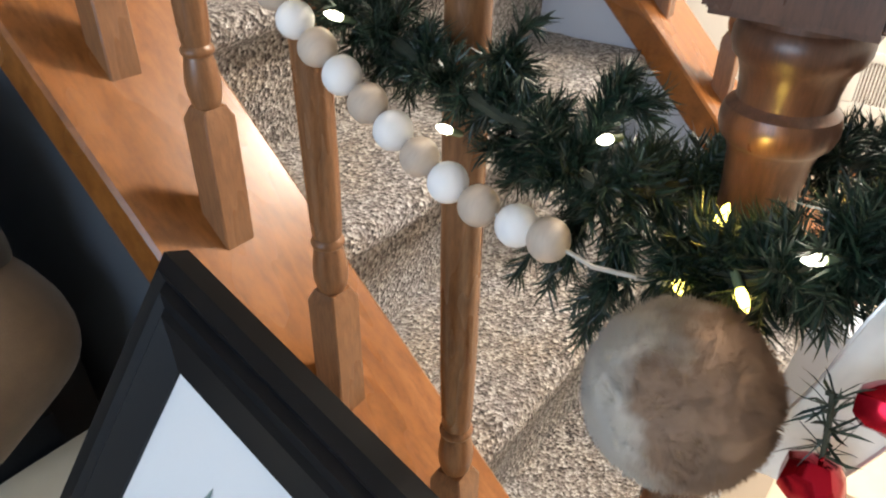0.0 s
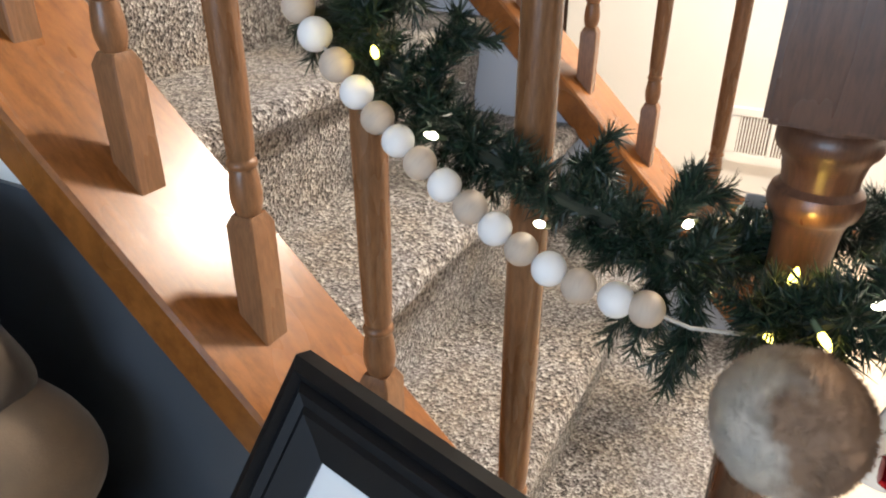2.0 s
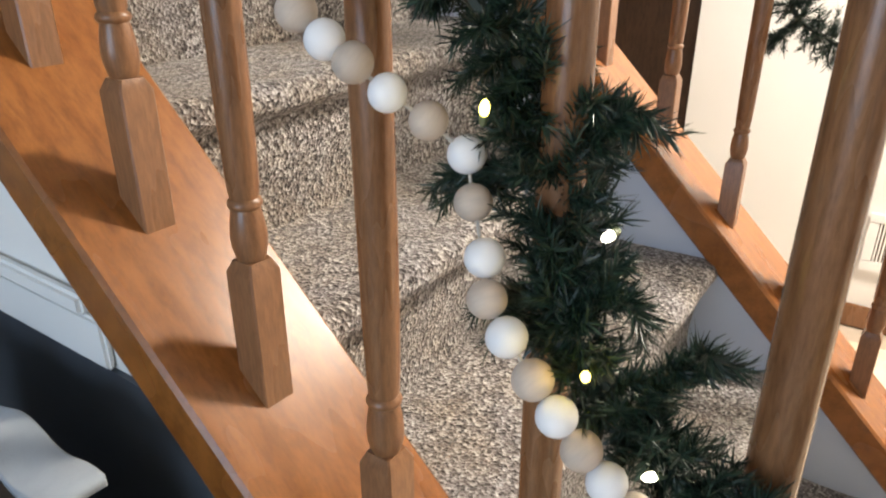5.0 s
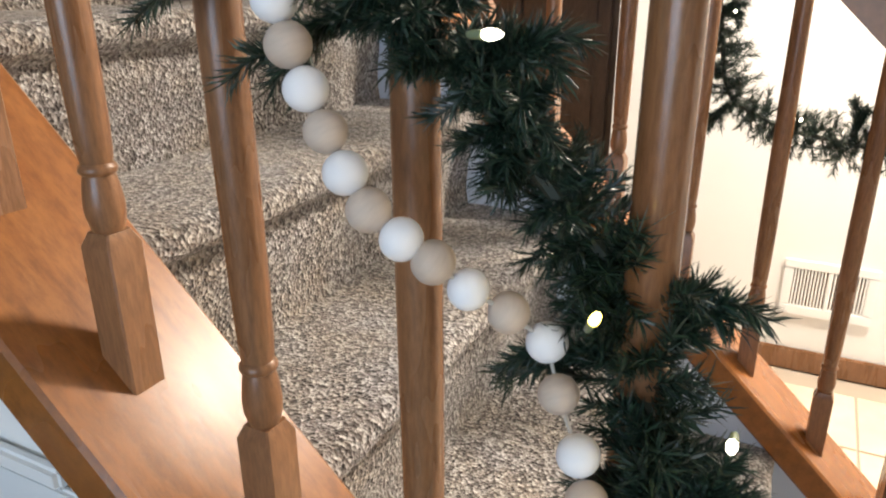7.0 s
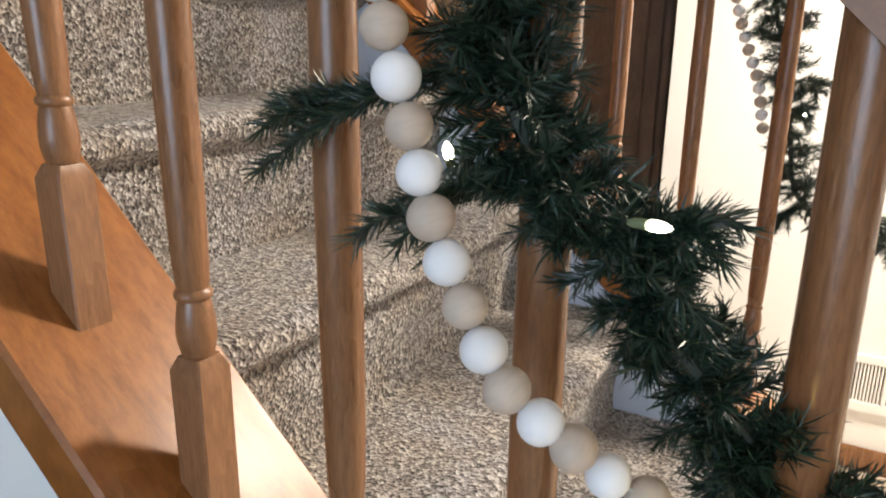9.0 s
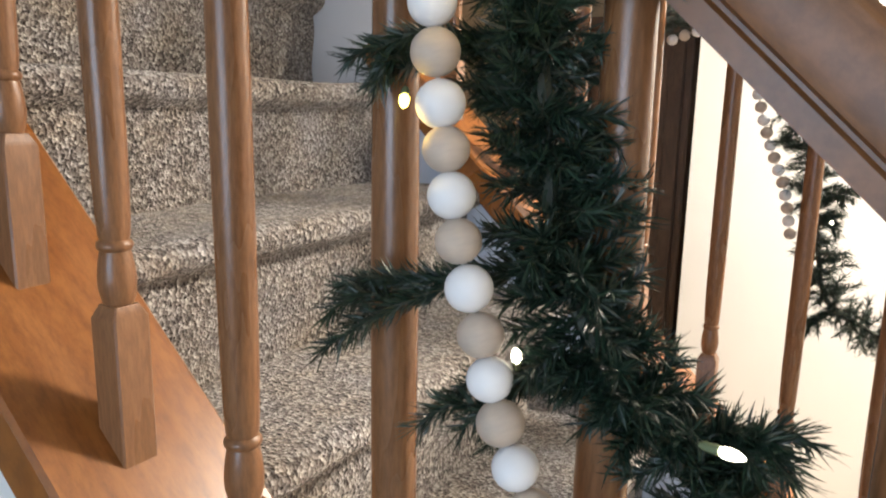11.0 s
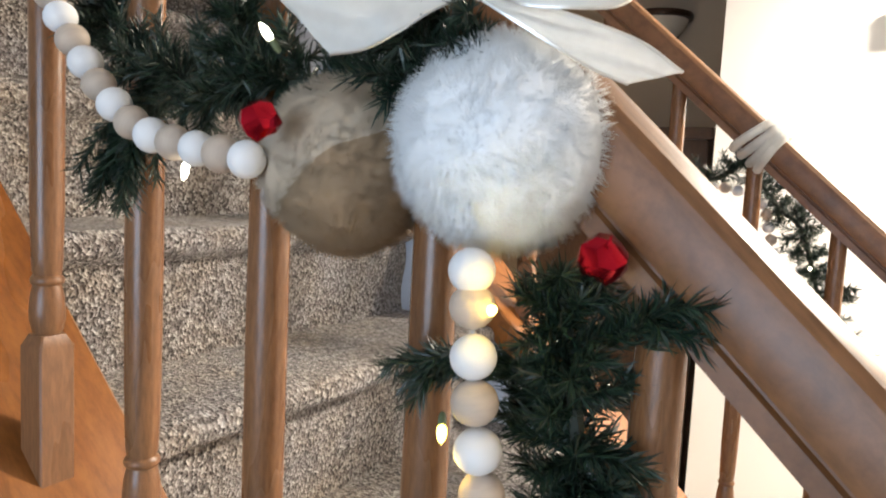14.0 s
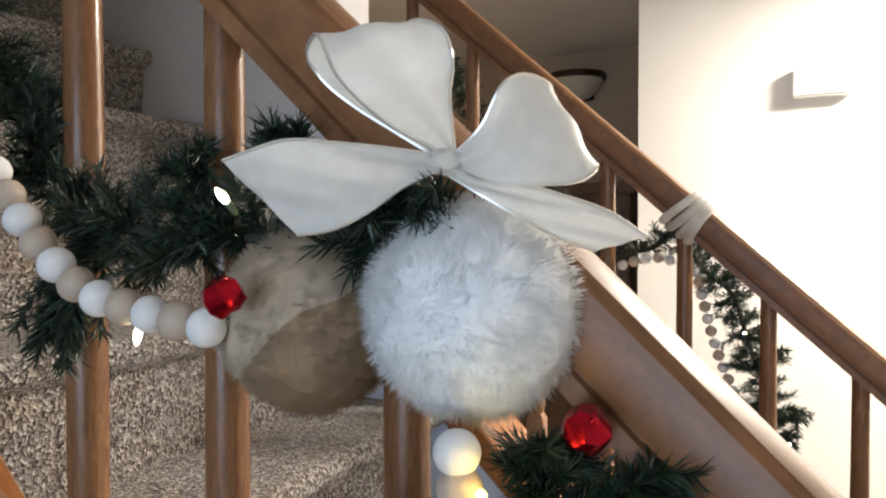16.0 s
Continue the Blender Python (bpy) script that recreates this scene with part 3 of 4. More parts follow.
garland("dark green pine garland hanging from the hall side rail",
        [(1.290, 0.625, 1.50), (1.30, 0.585, 1.43), (1.305, 0.540, 1.39), (1.305, 0.515, 1.31), (1.305, 0.490, 1.23), (1.305, 0.470, 1.12), (1.305, 0.450, 1.03), (1.305, 0.400, 0.993), (1.305, 0.335, 0.970), (1.305, 0.235, 0.955), (1.305, 0.14, 0.93)], 0.050, 420, 14, 80,
        [(1.30, 0.418, 1.190), (1.30, 0.478, 0.960), (1.30, 0.440, 1.150), (1.30, 0.250, 1.02), (1.30, 0.460, 1.29)])
garland("dark green pine garland draped up the hall side rail",
        [(1.290, 0.625, 1.50), (1.30, 0.69, 1.462), (1.30, 0.78, 1.49), (1.30, 0.90, 1.60), (1.30, 1.0, 1.72), (1.29, 1.06, 1.83)], 0.042, 240, 15, 60)

# ---- bead strands ----


def bead_mesh(material, r=0.0112):
    return to_mesh("bead", lathe([(0.0018, -r * 0.96)] + [(r * math.cos(a), r * 0.97 * math.sin(a)) for a in [radians(-72 + 12 * i) for i in range(13)]] + [(0.0018, r * 0.96)], 22), material, 60)


BEADS = (bead_mesh(BEAD_WHITE), bead_mesh(BEAD_WOOD))


def threaded(points, order, n):
    """n beads along a smooth curve; order names the bead that sits at each given point."""
    p = [Vector(v) for v in points]
    out = []
    for k in range(n):
        i = max(j for j in range(len(p) - 1) if order[j] <= k)
        f = (k - order[i]) / (order[i + 1] - order[i])
        a, b = p[max(i - 1, 0)], p[i]
        c, d = p[i + 1], p[min(i + 2, len(p) - 1)]
        out.append(0.5 * (2 * b + (c - a) * f + (2 * a - 5 * b + 4 * c - d) * f * f + (3 * b - a - 3 * c + d) * f ** 3))
    return out


def strand(label, points, n, first=0, scale=1.0, cord=(), order=()):
    s = thing("bead_strand", label, "bead garland", "bead strands on the railings")
    pts = threaded(points, order, n) if order else spline(points, n)[0]
    part("cord", tube([Vector(c) for c in cord] + pts, 0.0012, 5), TWINE, s)
    for i, p in enumerate(pts):
        ob = new("bead", BEADS[(i + first) % 2])
        ob.parent = s
        d = (pts[min(i + 1, n - 1)] - pts[max(i - 1, 0)]).normalized()
        ob.location = p
        ob.rotation_mode = "QUATERNION"
        ob.rotation_quaternion = d.to_track_quat("Z", "Y")
        ob.scale = (scale * random.uniform(0.97, 1.03),) * 3
    return s


strand("strand of white and natural wooden beads hanging along the garland",
       [(0.283, 0.152, 0.841), (0.283, 0.192, 0.845), (0.283, 0.229, 0.860), (0.283, 0.263, 0.880), (0.283, 0.297, 0.902), (0.283, 0.326, 0.926), (0.285, 0.355, 0.954), (0.295, 0.388, 0.984), (0.305, 0.396, 1.001), (0.317, 0.411, 1.024), (0.326, 0.421, 1.046), (0.314, 0.437, 1.064), (0.300, 0.452, 1.079), (0.290, 0.465, 1.094), (0.283, 0.494, 1.117), (0.283, 0.515, 1.151), (0.283, 0.532, 1.188), (0.283, 0.543, 1.226), (0.283, 0.555, 1.266), (0.283, 0.562, 1.305), (0.283, 0.568, 1.345), (0.283, 0.573, 1.403)], 38, 1, 0.94,
       [(0.29, 0.054, 0.848), (0.285, 0.09, 0.841), (0.28, 0.127, 0.838)], (0, 2, 4, 6, 8, 10, 12, 14, 15, 16, 17, 18, 19, 20, 22, 24, 26, 28, 30, 32, 34, 37))
strand("strand of white and natural wooden beads along the upper garland",
       [(0.290, 0.720, 1.447), (0.290, 0.767, 1.453), (0.290, 0.810, 1.462), (0.290, 0.846, 1.484), (0.290, 0.873, 1.510), (0.290, 0.898, 1.538), (0.290, 0.920, 1.569), (0.290, 0.934, 1.607), (0.290, 0.946, 1.645)], 17, 0, 0.95)
strand("strand of small wooden beads along the hall side garland",
       [(1.29, 0.72, 1.437), (1.29, 0.676, 1.450), (1.29, 0.640, 1.447), (1.29, 0.598, 1.425), (1.29, 0.586, 1.385), (1.29, 0.574, 1.336), (1.29, 0.560, 1.29), (1.29, 0.545, 1.25), (1.29, 0.525, 1.20), (1.29, 0.51, 1.13)], 22, 0, 0.84)

# ---- pompoms ----


def pompom(label, at, radius, material, core, length, count, seed, droop=0.25, ruffle=1.0, body=0.93):
    rnd = random.Random(seed)
    p = thing("pompom", label, "pompom", "fur pompoms", at=at)
    bm = bmesh.new()
    bmesh.ops.create_icosphere(bm, subdivisions=5, radius=radius * body)
    for v in bm.verts:
        v.co *= 1 + 0.03 * noise.noise(v.co * 40) + 0.025 * noise.noise(v.co * 110)
    part("core", bm, core, p, angle=180)
    vs, fs, ns = [], [], []
    for i in range(count):
        z = 1 - 2 * (i + 0.5) / count
        a = i * 2.39996323
        nrm = Vector((math.sqrt(1 - z * z) * math.cos(a), math.sqrt(1 - z * z) * math.sin(a), z))
        clump = noise.noise_vector(nrm * 2.6 + Vector((seed, 0, 0))) * 1.1 + noise.noise_vector(nrm * 7 + Vector((0, seed, 0))) * 0.9 + noise.noise_vector(nrm * 20) * 0.4
        clump *= ruffle
        way = (nrm * 0.9 + clump + Vector((rnd.gauss(0, 0.16), rnd.gauss(0, 0.16), rnd.gauss(0, 0.16) - droop))).normalized()
        if way.dot(nrm) < 0.15:
            way = (way + nrm * 0.5).normalized()
        base = nrm * radius * (body - 0.03)
        ln = length * rnd.uniform(0.6, 1.2)
        s = way.cross(Vector((rnd.gauss(0, 1), rnd.gauss(0, 1), rnd.gauss(0, 1)))).normalized() * rnd.uniform(0.00016, 0.00032)
        mid = base + way * ln * 0.55
        tip = base + (way + Vector((0, 0, -droop * 0.8)) + nrm * 0.1).normalized() * ln
        n = len(vs)
        t = way.cross(s).normalized() * s.length
        vs.extend((base - s, base + s, base + t, mid - s * 0.7, mid + s * 0.7, mid + t * 0.7, tip))
        lean = (nrm + clump * 0.25).normalized()
        ns.extend([lean] * 7)
        fs.extend(((n, n + 1, n + 4, n + 3), (n + 1, n + 2, n + 5, n + 4), (n + 2, n, n + 3, n + 5), (n + 3, n + 4, n + 6), (n + 4, n + 5, n + 6), (n + 5, n + 3, n + 6)))
    me = bpy.data.meshes.new("fur")
    me.from_pydata([tuple(v) for v in vs], [], fs)
    me.shade_smooth()
    me.normals_split_custom_set_from_vertices([tuple(v) for v in ns])
    me.materials.append(material)
    ob = new("fur", me)
    ob.parent = p
    tagged(ob, kind="stuff")
    return p


pompom("fluffy white faux fur pompom hanging below the bow", (0.328, 0.585, 1.460), 0.0530, FUR_WHITE, FUR_WHITE, 0.0085, 15000, 3, 0.10, 0.75, 0.955)
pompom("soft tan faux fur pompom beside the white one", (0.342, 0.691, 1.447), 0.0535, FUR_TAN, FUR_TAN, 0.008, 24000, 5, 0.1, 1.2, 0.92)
pompom("cream and brown faux fur pompom hanging at the newel", (0.248, 0.070, 0.820), 0.0385, FUR_MIX, FUR_MIX, 0.005, 20000, 7, 0.1)

# ---- bow ----


def ribbon(rows, name, parent, thick=0.0006):
    """A cloth strip through rows of (one edge, other edge); gets a beaded wire edge."""
    n = 36
    a, _ = spline([r[0] for r in rows], n)
    c, _ = spline([r[1] for r in rows], n)
    bm = bmesh.new()
    m = 10
    grid = []
    for i in range(n):
        row = []
        d = (a[min(i + 1, n - 1)] - a[max(i - 1, 0)])
        nrm = d.cross(c[i] - a[i]).normalized()
        for j in range(m + 1):
            f = j / m
            p = a[i].lerp(c[i], f)
            ripple = 0.0016 * math.sin(f * 9 + i * 0.35) + 0.0012 * noise.noise(p * 70)
            row.append((p + nrm * ripple * math.sin(math.pi * f), nrm))
        grid.append(row)
    top = [[bm.verts.new(p + q * thick / 2) for p, q in r] for r in grid]
    low = [[bm.verts.new(p - q * thick / 2) for p, q in r] for r in grid]
    for i in range(n - 1):
        for j in range(m):
            bm.faces.new((top[i][j], top[i][j + 1], top[i + 1][j + 1], top[i + 1][j]))
            bm.faces.new((low[i][j], low[i + 1][j], low[i + 1][j + 1], low[i][j + 1]))
        for j in (0, m):
            bm.faces.new((top[i][j], top[i + 1][j], low[i + 1][j], low[i][j]))
    for i in (0, n - 1):
        for j in range(m):
            bm.faces.new((top[i][j], low[i][j], low[i][j + 1], top[i][j + 1]))
    bmesh.ops.recalc_face_normals(bm, faces=bm.faces)
    ob = part(name, bm, RIBBON, parent, angle=80)
    for e in (a, c):
        part("wire_edge", tube(e, 0.0009, 5), GLITTER, ob, "glittering silver wire edge")
    return ob


def bow(label, at, facing, s, shapes):
    """at: the knot; facing: the way it looks. Shapes in (right, up, forward) centimetres."""
    f = Vector(facing).normalized()
    r = Vector((0, 0, 1)).cross(f).normalized()
    u = f.cross(r)
    o = Vector(at)

    def w(p):
        return o + (r * p[0] + u * p[1] + f * p[2]) * 0.01 * s

    b = thing("ribbon_bow", label, "bow", "bows on the railing")
    for name, rows in shapes:
        ribbon([(w(p), w(q)) for p, q in rows], name, b)
    bm = bmesh.new()
    bmesh.ops.create_icosphere(bm, subdivisions=3, radius=1)
    for v in bm.verts:
        k = 1 + 0.18 * math.sin(v.co.z * 9)
        v.co = w((v.co.x * 34 * k, v.co.y * 24 * k, v.co.z * 22))
    part("knot", bm, RIBBON, b, angle=80)
    return b


BOW = (
    ("loop", [((-10, 15, 0), (15, 25, 0)), ((-110, 70, 25), (5, 110, 32)), ((-185, 140, 38), (10, 165, 50)), ((-215, 205, 22), (-8, 225, 34)), ((-236, 226, -14), (-60, 250, -8)),
              ((-252, 190, -48), (-90, 215, -56)), ((-190, 120, -46), (-60, 120, -52)), ((-20, 10, -10), (10, 10, -10))]),
    ("loop", [((10, 10, 0), (15, -10, 0)), ((60, 60, 30), (80, -38, 38)), ((95, 130, 36), (170, -42, 50)), ((140, 152, 16), (235, -35, 34)), ((190, 135, -15), (272, -5, -5)),
              ((170, 100, -46), (240, 10, -48)), ((80, 50, -40), (110, -10, -42)), ((10, 5, -10), (15, -10, -10))]),
    ("tail", [((-15, 12, 4), (-8, -14, 4)), ((-110, 24, 14), (-75, -45, 22)), ((-200, 32, 20), (-140, -90, 34)), ((-290, 36, 10), (-200, -120, 26)), ((-400, 2, -6), (-265, -130, 12))]),
    ("tail", [((15, -5, 4), (5, -25, 4)), ((100, -30, 10), (70, -65, 22)), ((190, -55, 8), (140, -105, 24)), ((290, -88, -2), (210, -140, 12)), ((368, -135, -16), (272, -160, -6))]),
)
bow("large white organza bow with silver wired edges", (0.298, 0.585, 1.528), (-0.88, -0.45, -0.03), 0.0250, BOW)
NEWEL_BOW = (
    ("loop", [((-5, 10, 0), (10, 15, 0)), ((30, 60, 20), (90, 40, 30)), ((70, 110, 20), (170, 60, 30)), ((120, 120, -10), (200, 50, -6)), ((90, 80, -40), (150, 30, -40)), ((5, 5, -10), (10, 0, -10))]),
    ("tail", [((-15, 5, 4), (25, 5, 4)), ((-45, -90, 10), (60, -80, 20)), ((-70, -190, 14), (60, -200, 30)), ((-110, -300, 8), (20, -320, 22)), ((-150, -410, -6), (-30, -420, 10))]),
)
bow("white organza bow tied beside the newel pompom", (0.283, 0.012, 0.878), (-1.0, -0.12, 0.12), 0.0240, NEWEL_BOW)

# ---- jingle bells ----


def bell(label, at, r, m):
    b = thing("jingle_bell", label, "bell", "red jingle bells", at=at)
    b.rotation_euler = m
    bm = bmesh.new()
    bmesh.ops.create_icosphere(bm, subdivisions=2, radius=r)
    for v in bm.verts:
        n = v.co.normalized()
        slot = min(abs(n.x), abs(n.y))
        if n.z < -0.1 and slot < 0.10:
            v.co *= 0.80
        v.co *= 1 + 0.20 * noise.noise(n * 2.3 + b.location * 90) + 0.10 * noise.noise(n * 6.1)
        if abs(n.z) < 0.09:
            v.co *= 1.04
    part("shell", bm, RED, b, angle=26)
    ring = [Vector((0.25 * r * math.cos(a), 0, r + 0.2 * r * math.sin(a))) for a in [radians(30 * i) for i in range(13)]]
    part("hanger", tube(ring, r * 0.07, 6), RED, b)
    return b


bell("shiny red metal jingle bell under the handrail", (0.312, 0.525, 1.411), 0.0112, (radians(25), radians(-40), 0))
bell("shiny red metal jingle bell beside the tan pompom", (0.268, 0.688, 1.466), 0.0100, (radians(-20), radians(30), 0))
bell("shiny red metal jingle bell hanging at the newel", (0.250, 0.017, 0.806), 0.0120, (0, radians(10), 0))
bell("shiny red metal jingle bell hanging beyond the newel", (0.254, 0.006, 0.847), 0.0100, (0, radians(-15), 0))


# ---- string lights ----


def bulb_light(at, way, warm=True, watts=0.0):
    b = thing("fairy_light", "small pointed fairy light, lit warm yellow" if warm else "small pointed fairy light, lit white", "fairy light", "fairy lights in the garland", at=at)
    b.rotation_mode = "QUATERNION"
    b.rotation_quaternion = Vector(way).to_track_quat("Z", "Y")
    part("bulb", lathe([(0.0013, 0.0), (0.0023, 0.002), (0.0024, 0.005), (0.0019, 0.008), (0.0009, 0.0102), (0.0002, 0.011)], 12), BULB if warm else BULB_COOL, b)
    part("socket", lathe([(0.0012, -0.008), (0.0020, -0.006), (0.0022, 0.0003), (0.0014, 0.0008)], 10), SOCKET, b)
    if watts:
        d = bpy.data.lights.new("fairy_light_glow", "POINT")
        d.energy, d.color, d.shadow_soft_size = watts, (1.0, 0.66, 0.12), 0.003
        lo = new("fairy_light_glow", d)
        lo.location = Vector(at) + Vector(way).normalized() * 0.024
    return b


for at, way, warm, watts in (
        ((0.283, 0.066, 0.853), (-0.5, -0.5, -0.4), True, 0.032), ((0.290, 0.041, 0.873), (-0.6, 0.5, 0.1), False, 0.0), ((0.300, 0.084, 0.866), (0.25, -0.1, 0.75), True, 0.050), ((0.310, 0.140, 0.886), (-1, 0.2, 0.2), False, 0.0),
        ((0.286, 0.092, 0.846), (-0.6, -0.4, -0.2), True, 0.016), ((0.300, 0.222, 0.870), (-0.7, 0.2, 0.4), False, 0.0), ((0.300, 0.294, 0.914), (-0.7, 0.3, 0.3), False, 0.0), ((0.292, 0.331, 0.960), (-0.5, -0.2, 0.6), True, 0.016),
        ((0.305, 0.330, 1.030), (-1, 0, 0.1), False, 0.0), ((0.293, 0.391, 1.078), (-0.4, -0.3, 0.6), True, 0.016), ((0.295, 0.444, 1.194), (-0.3, -1, 0.05), False, 0.0), ((0.300, 0.533, 1.211), (-0.6, -0.2, 0.7), False, 0.0),
        ((0.284, 0.564, 1.386), (-0.7, -0.6, 0.3), True, 0.027), ((0.293, 0.590, 1.327), (-0.5, -0.3, -0.3), True, 0.012), ((0.300, 0.714, 1.512), (-0.6, 0.1, 0.6), False, 0.0), ((0.294, 0.774, 1.444), (-0.2, 0, -1), False, 0.0),
        ((1.285, 0.478, 1.155), (-1, 0, 0), False, 0.0), ((1.285, 0.452, 1.155), (-1, 0, 0), False, 0.0), ((1.285, 0.335, 0.995), (-1, 0, 0), False, 0.0), ((1.285, 0.520, 1.33), (-1, 0, 0), False, 0.0)):
    bulb_light(at, way, warm, watts)

# plug of the light string, hooked on the garland with its green cord
plug = thing("light_string_plug", "dark green plug with a pale grey tag on its cord", "plug")
part("body", box(0.410, 0.106, 0.837, 0.430, 0.125, 0.856, 0.003), WIRE, plug)
part("tag", box(0.4185, 0.108, 0.853, 0.4205, 0.121, 0.866, 0.0006), PLASTIC_GREY, plug, "pale grey paper tag")
part("cord", tube(spline([(0.42, 0.160, 0.832), (0.42, 0.140, 0.830), (0.42, 0.125, 0.840), (0.42, 0.105, 0.856), (0.42, 0.099, 0.871), (0.42, 0.104, 0.895), (0.42, 0.100, 0.919), (0.40, 0.095, 0.930), (0.375, 0.090, 0.925)], 40)[0], 0.0010, 6), WIRE, plug)

# ---- vent, door chime, passage ----


def floor_vent(y0, y1, z0, z1):
    v = thing("wall_vent", "white metal wall register with upright slats", "vent")
    x = WALL_X
    part("frame", box(x - 0.010, y0 - 0.03, z1, x, y1 + 0.03, z1 + 0.03, 0.003), TRIM, v)
    part("frame", box(x - 0.010, y0 - 0.03, z0 - 0.035, x, y1 + 0.03, z0, 0.003), TRIM, v)
    part("frame", box(x - 0.010, y0 - 0.03, z0, x, y0, z1, 0.003), TRIM, v)
    part("frame", box(x - 0.010, y1, z0, x, y1 + 0.03, z1, 0.003), TRIM, v)
    part("backing", box(x - 0.002, y0, z0, x + 0.002, y1, z1), BROWN, v)
    n = 22
    me = to_mesh("slat", box(-0.004, -0.0022, z0, 0.001, 0.0022, z1), TRIM)
    for i in range(n):
        ob = new("slat", me)
        ob.parent = v
        ob.location = (x - 0.004, y0 + (y1 - y0) * (i + 0.5) / n, 0)
        ob.rotation_euler = (0, 0, radians(18))
    part("bar", box(x - 0.010, (y0 + y1) / 2 - 0.004, z0, x - 0.003, (y0 + y1) / 2 + 0.004, z1), TRIM, v)


floor_vent(0.085, 0.293, 0.200, 0.325)
chime = thing("door_chime", "white plastic box mounted on the hall wall", "door chime")
part("cover", box(WALL_X - 0.045, 0.303, 1.890, WALL_X, 0.463, 1.978, 0.006), PLASTIC_WHITE, chime)

cab = thing("tall_cabinet", "tall dark brown wooden cabinet in the passage", "cabinet")
part("body", box(3.20, 1.10, FLOOR, 3.70, 1.95, 1.66, 0.006), BROWN, cab)
part("cornice", box(3.16, 1.07, 1.66, 3.71, 1.98, 1.71, 0.008), BROWN, cab)
for y in (1.13, 1.535):
    d = part("door", box(3.178, y, 0.08, 3.20, y + 0.385, 1.60, 0.005), BROWN, cab)
    part("panel", box(3.170, y + 0.06, 0.16, 3.179, y + 0.325, 1.52, 0.006), BROWN, d)

sconce = thing("wall_sconce", "half-round bronze wall lamp with pale glass, unlit", "wall lamp")
prof = [(0.02, -0.12), (0.07, -0.10), (0.11, -0.06), (0.13, -0.01), (0.125, -0.01), (0.105, -0.055), (0.065, -0.092), (0.02, -0.11)]
glass = part("bowl", lathe(prof, 36, caps=False), FROST, sconce)
glass.location = (3.60, 1.450, 2.269)
rim = part("rim", lathe([(0.128, -0.015), (0.146, -0.012), (0.150, 0.0), (0.146, 0.014), (0.128, 0.016), (0.124, 0.0), (0.128, -0.015)], 36, caps=False), BRONZE, sconce)
rim.location = (3.60, 1.450, 2.269)
part("back_plate", box(3.70, 1.390, 2.169, 3.72, 1.510, 2.329, 0.004), BRONZE, sconce)

lamp = thing("ceiling_lamp", "round lit ceiling lamp with glass bowl in the hall", "ceiling lamp")
shade = part("shade", lathe([(0.15, 0.0), (0.15, -0.02), (0.12, -0.07), (0.06, -0.10), (0.005, -0.105)], 36, caps=False), LAMP_GLASS, lamp)
shade.location = (1.95, -0.25, 2.42)
shade.visible_shadow = False
pan = part("pan", lathe([(0.16, 0.0), (0.165, -0.012), (0.15, -0.02)], 36), BRONZE, lamp)
pan.location = (1.95, -0.25, 2.42)

# ribbon wound round the hall side rail
wrap = thing("ribbon_wrap", "white ribbon wound round the hall side handrail", "ribbon")
for i, off in enumerate((-0.022, -0.008, 0.006, 0.019)):
    o = Vector((FAR_X, 0.602 + off * 0.72, 0.947 + FAR_RAIL_SLOPE * 0.602 + off * 0.66 + 0.034))
    loop = []
    for k in range(19):
        a = 2 * math.pi * k / 18
        loop.append(o + Vector((1, 0, 0)) * 0.031 * math.cos(a) + OUT * 0.035 * math.sin(a) + UP * 0.006 * math.sin(a + i))
    part("turn", tube(loop, 0.0075, 8), RIBBON, wrap)

# ---- sofa side ----
def puffed(b, bev, seed, amp=0.008):
    bm = box(*b)
    bmesh.ops.bevel(bm, geom=bm.edges[:], offset=bev, segments=6, affect="EDGES")
    bmesh.ops.subdivide_edges(bm, edges=[e for e in bm.edges if e.calc_length() > 0.06], cuts=8, use_grid_fill=True)
    for v in bm.verts:
        v.co += noise.noise_vector(v.co * 5 + Vector((seed, 0, 0))) * amp
    return bm


bench = thing("bench", "low upholstered bench beside the stair wall", "bench")
part("seat", puffed((-0.50, -0.50, 0.34, 0.27, 0.665, 0.44), 0.03, 2, 0.004), CREAM_CLOTH, bench)
for x in (-0.46, 0.22):
    for y in (-0.46, 0.62):
        part("leg", box(x - 0.02, y - 0.02, FLOOR, x + 0.02, y + 0.02, 0.35, 0.003), WALNUT, bench)
chair = thing("leather_armchair", "black leather armchair against the stair wall", "armchair")
part("seat", puffed((-0.55, 0.675, 0.10, 0.28, 1.35, 0.52), 0.07, 3, 0.006), LEATHER, chair)
part("arm", puffed((-0.50, 1.30, 0.10, 0.28, 1.50, 0.66), 0.07, 4, 0.006), LEATHER, chair)
for x in (-0.48, 0.22):
    for y in (0.74, 1.42):
        part("leg", box(x - 0.025, y - 0.025, FLOOR, x + 0.025, y + 0.025, 0.14, 0.003), WALNUT, chair)


def cushion(name, label, category, at, size, rot, material, seed):
    bm = bmesh.new()
    bmesh.ops.create_uvsphere(bm, u_segments=40, v_segments=24, radius=1)
    for v in bm.verts:
        x, y, z = v.co
        k = lambda t: math.copysign(abs(t) ** 0.55, t)
        v.co = Vector((k(x) * size[0], k(y) * size[1], z * size[2]))
        v.co += noise.noise_vector(v.co * 9 + Vector((seed, 0, 0))) * 0.012
    ob = new(name, to_mesh(name, bm, material, 180))
    ob.location, ob.rotation_euler = at, [radians(a) for a in rot]
    return tagged(ob, label, category)


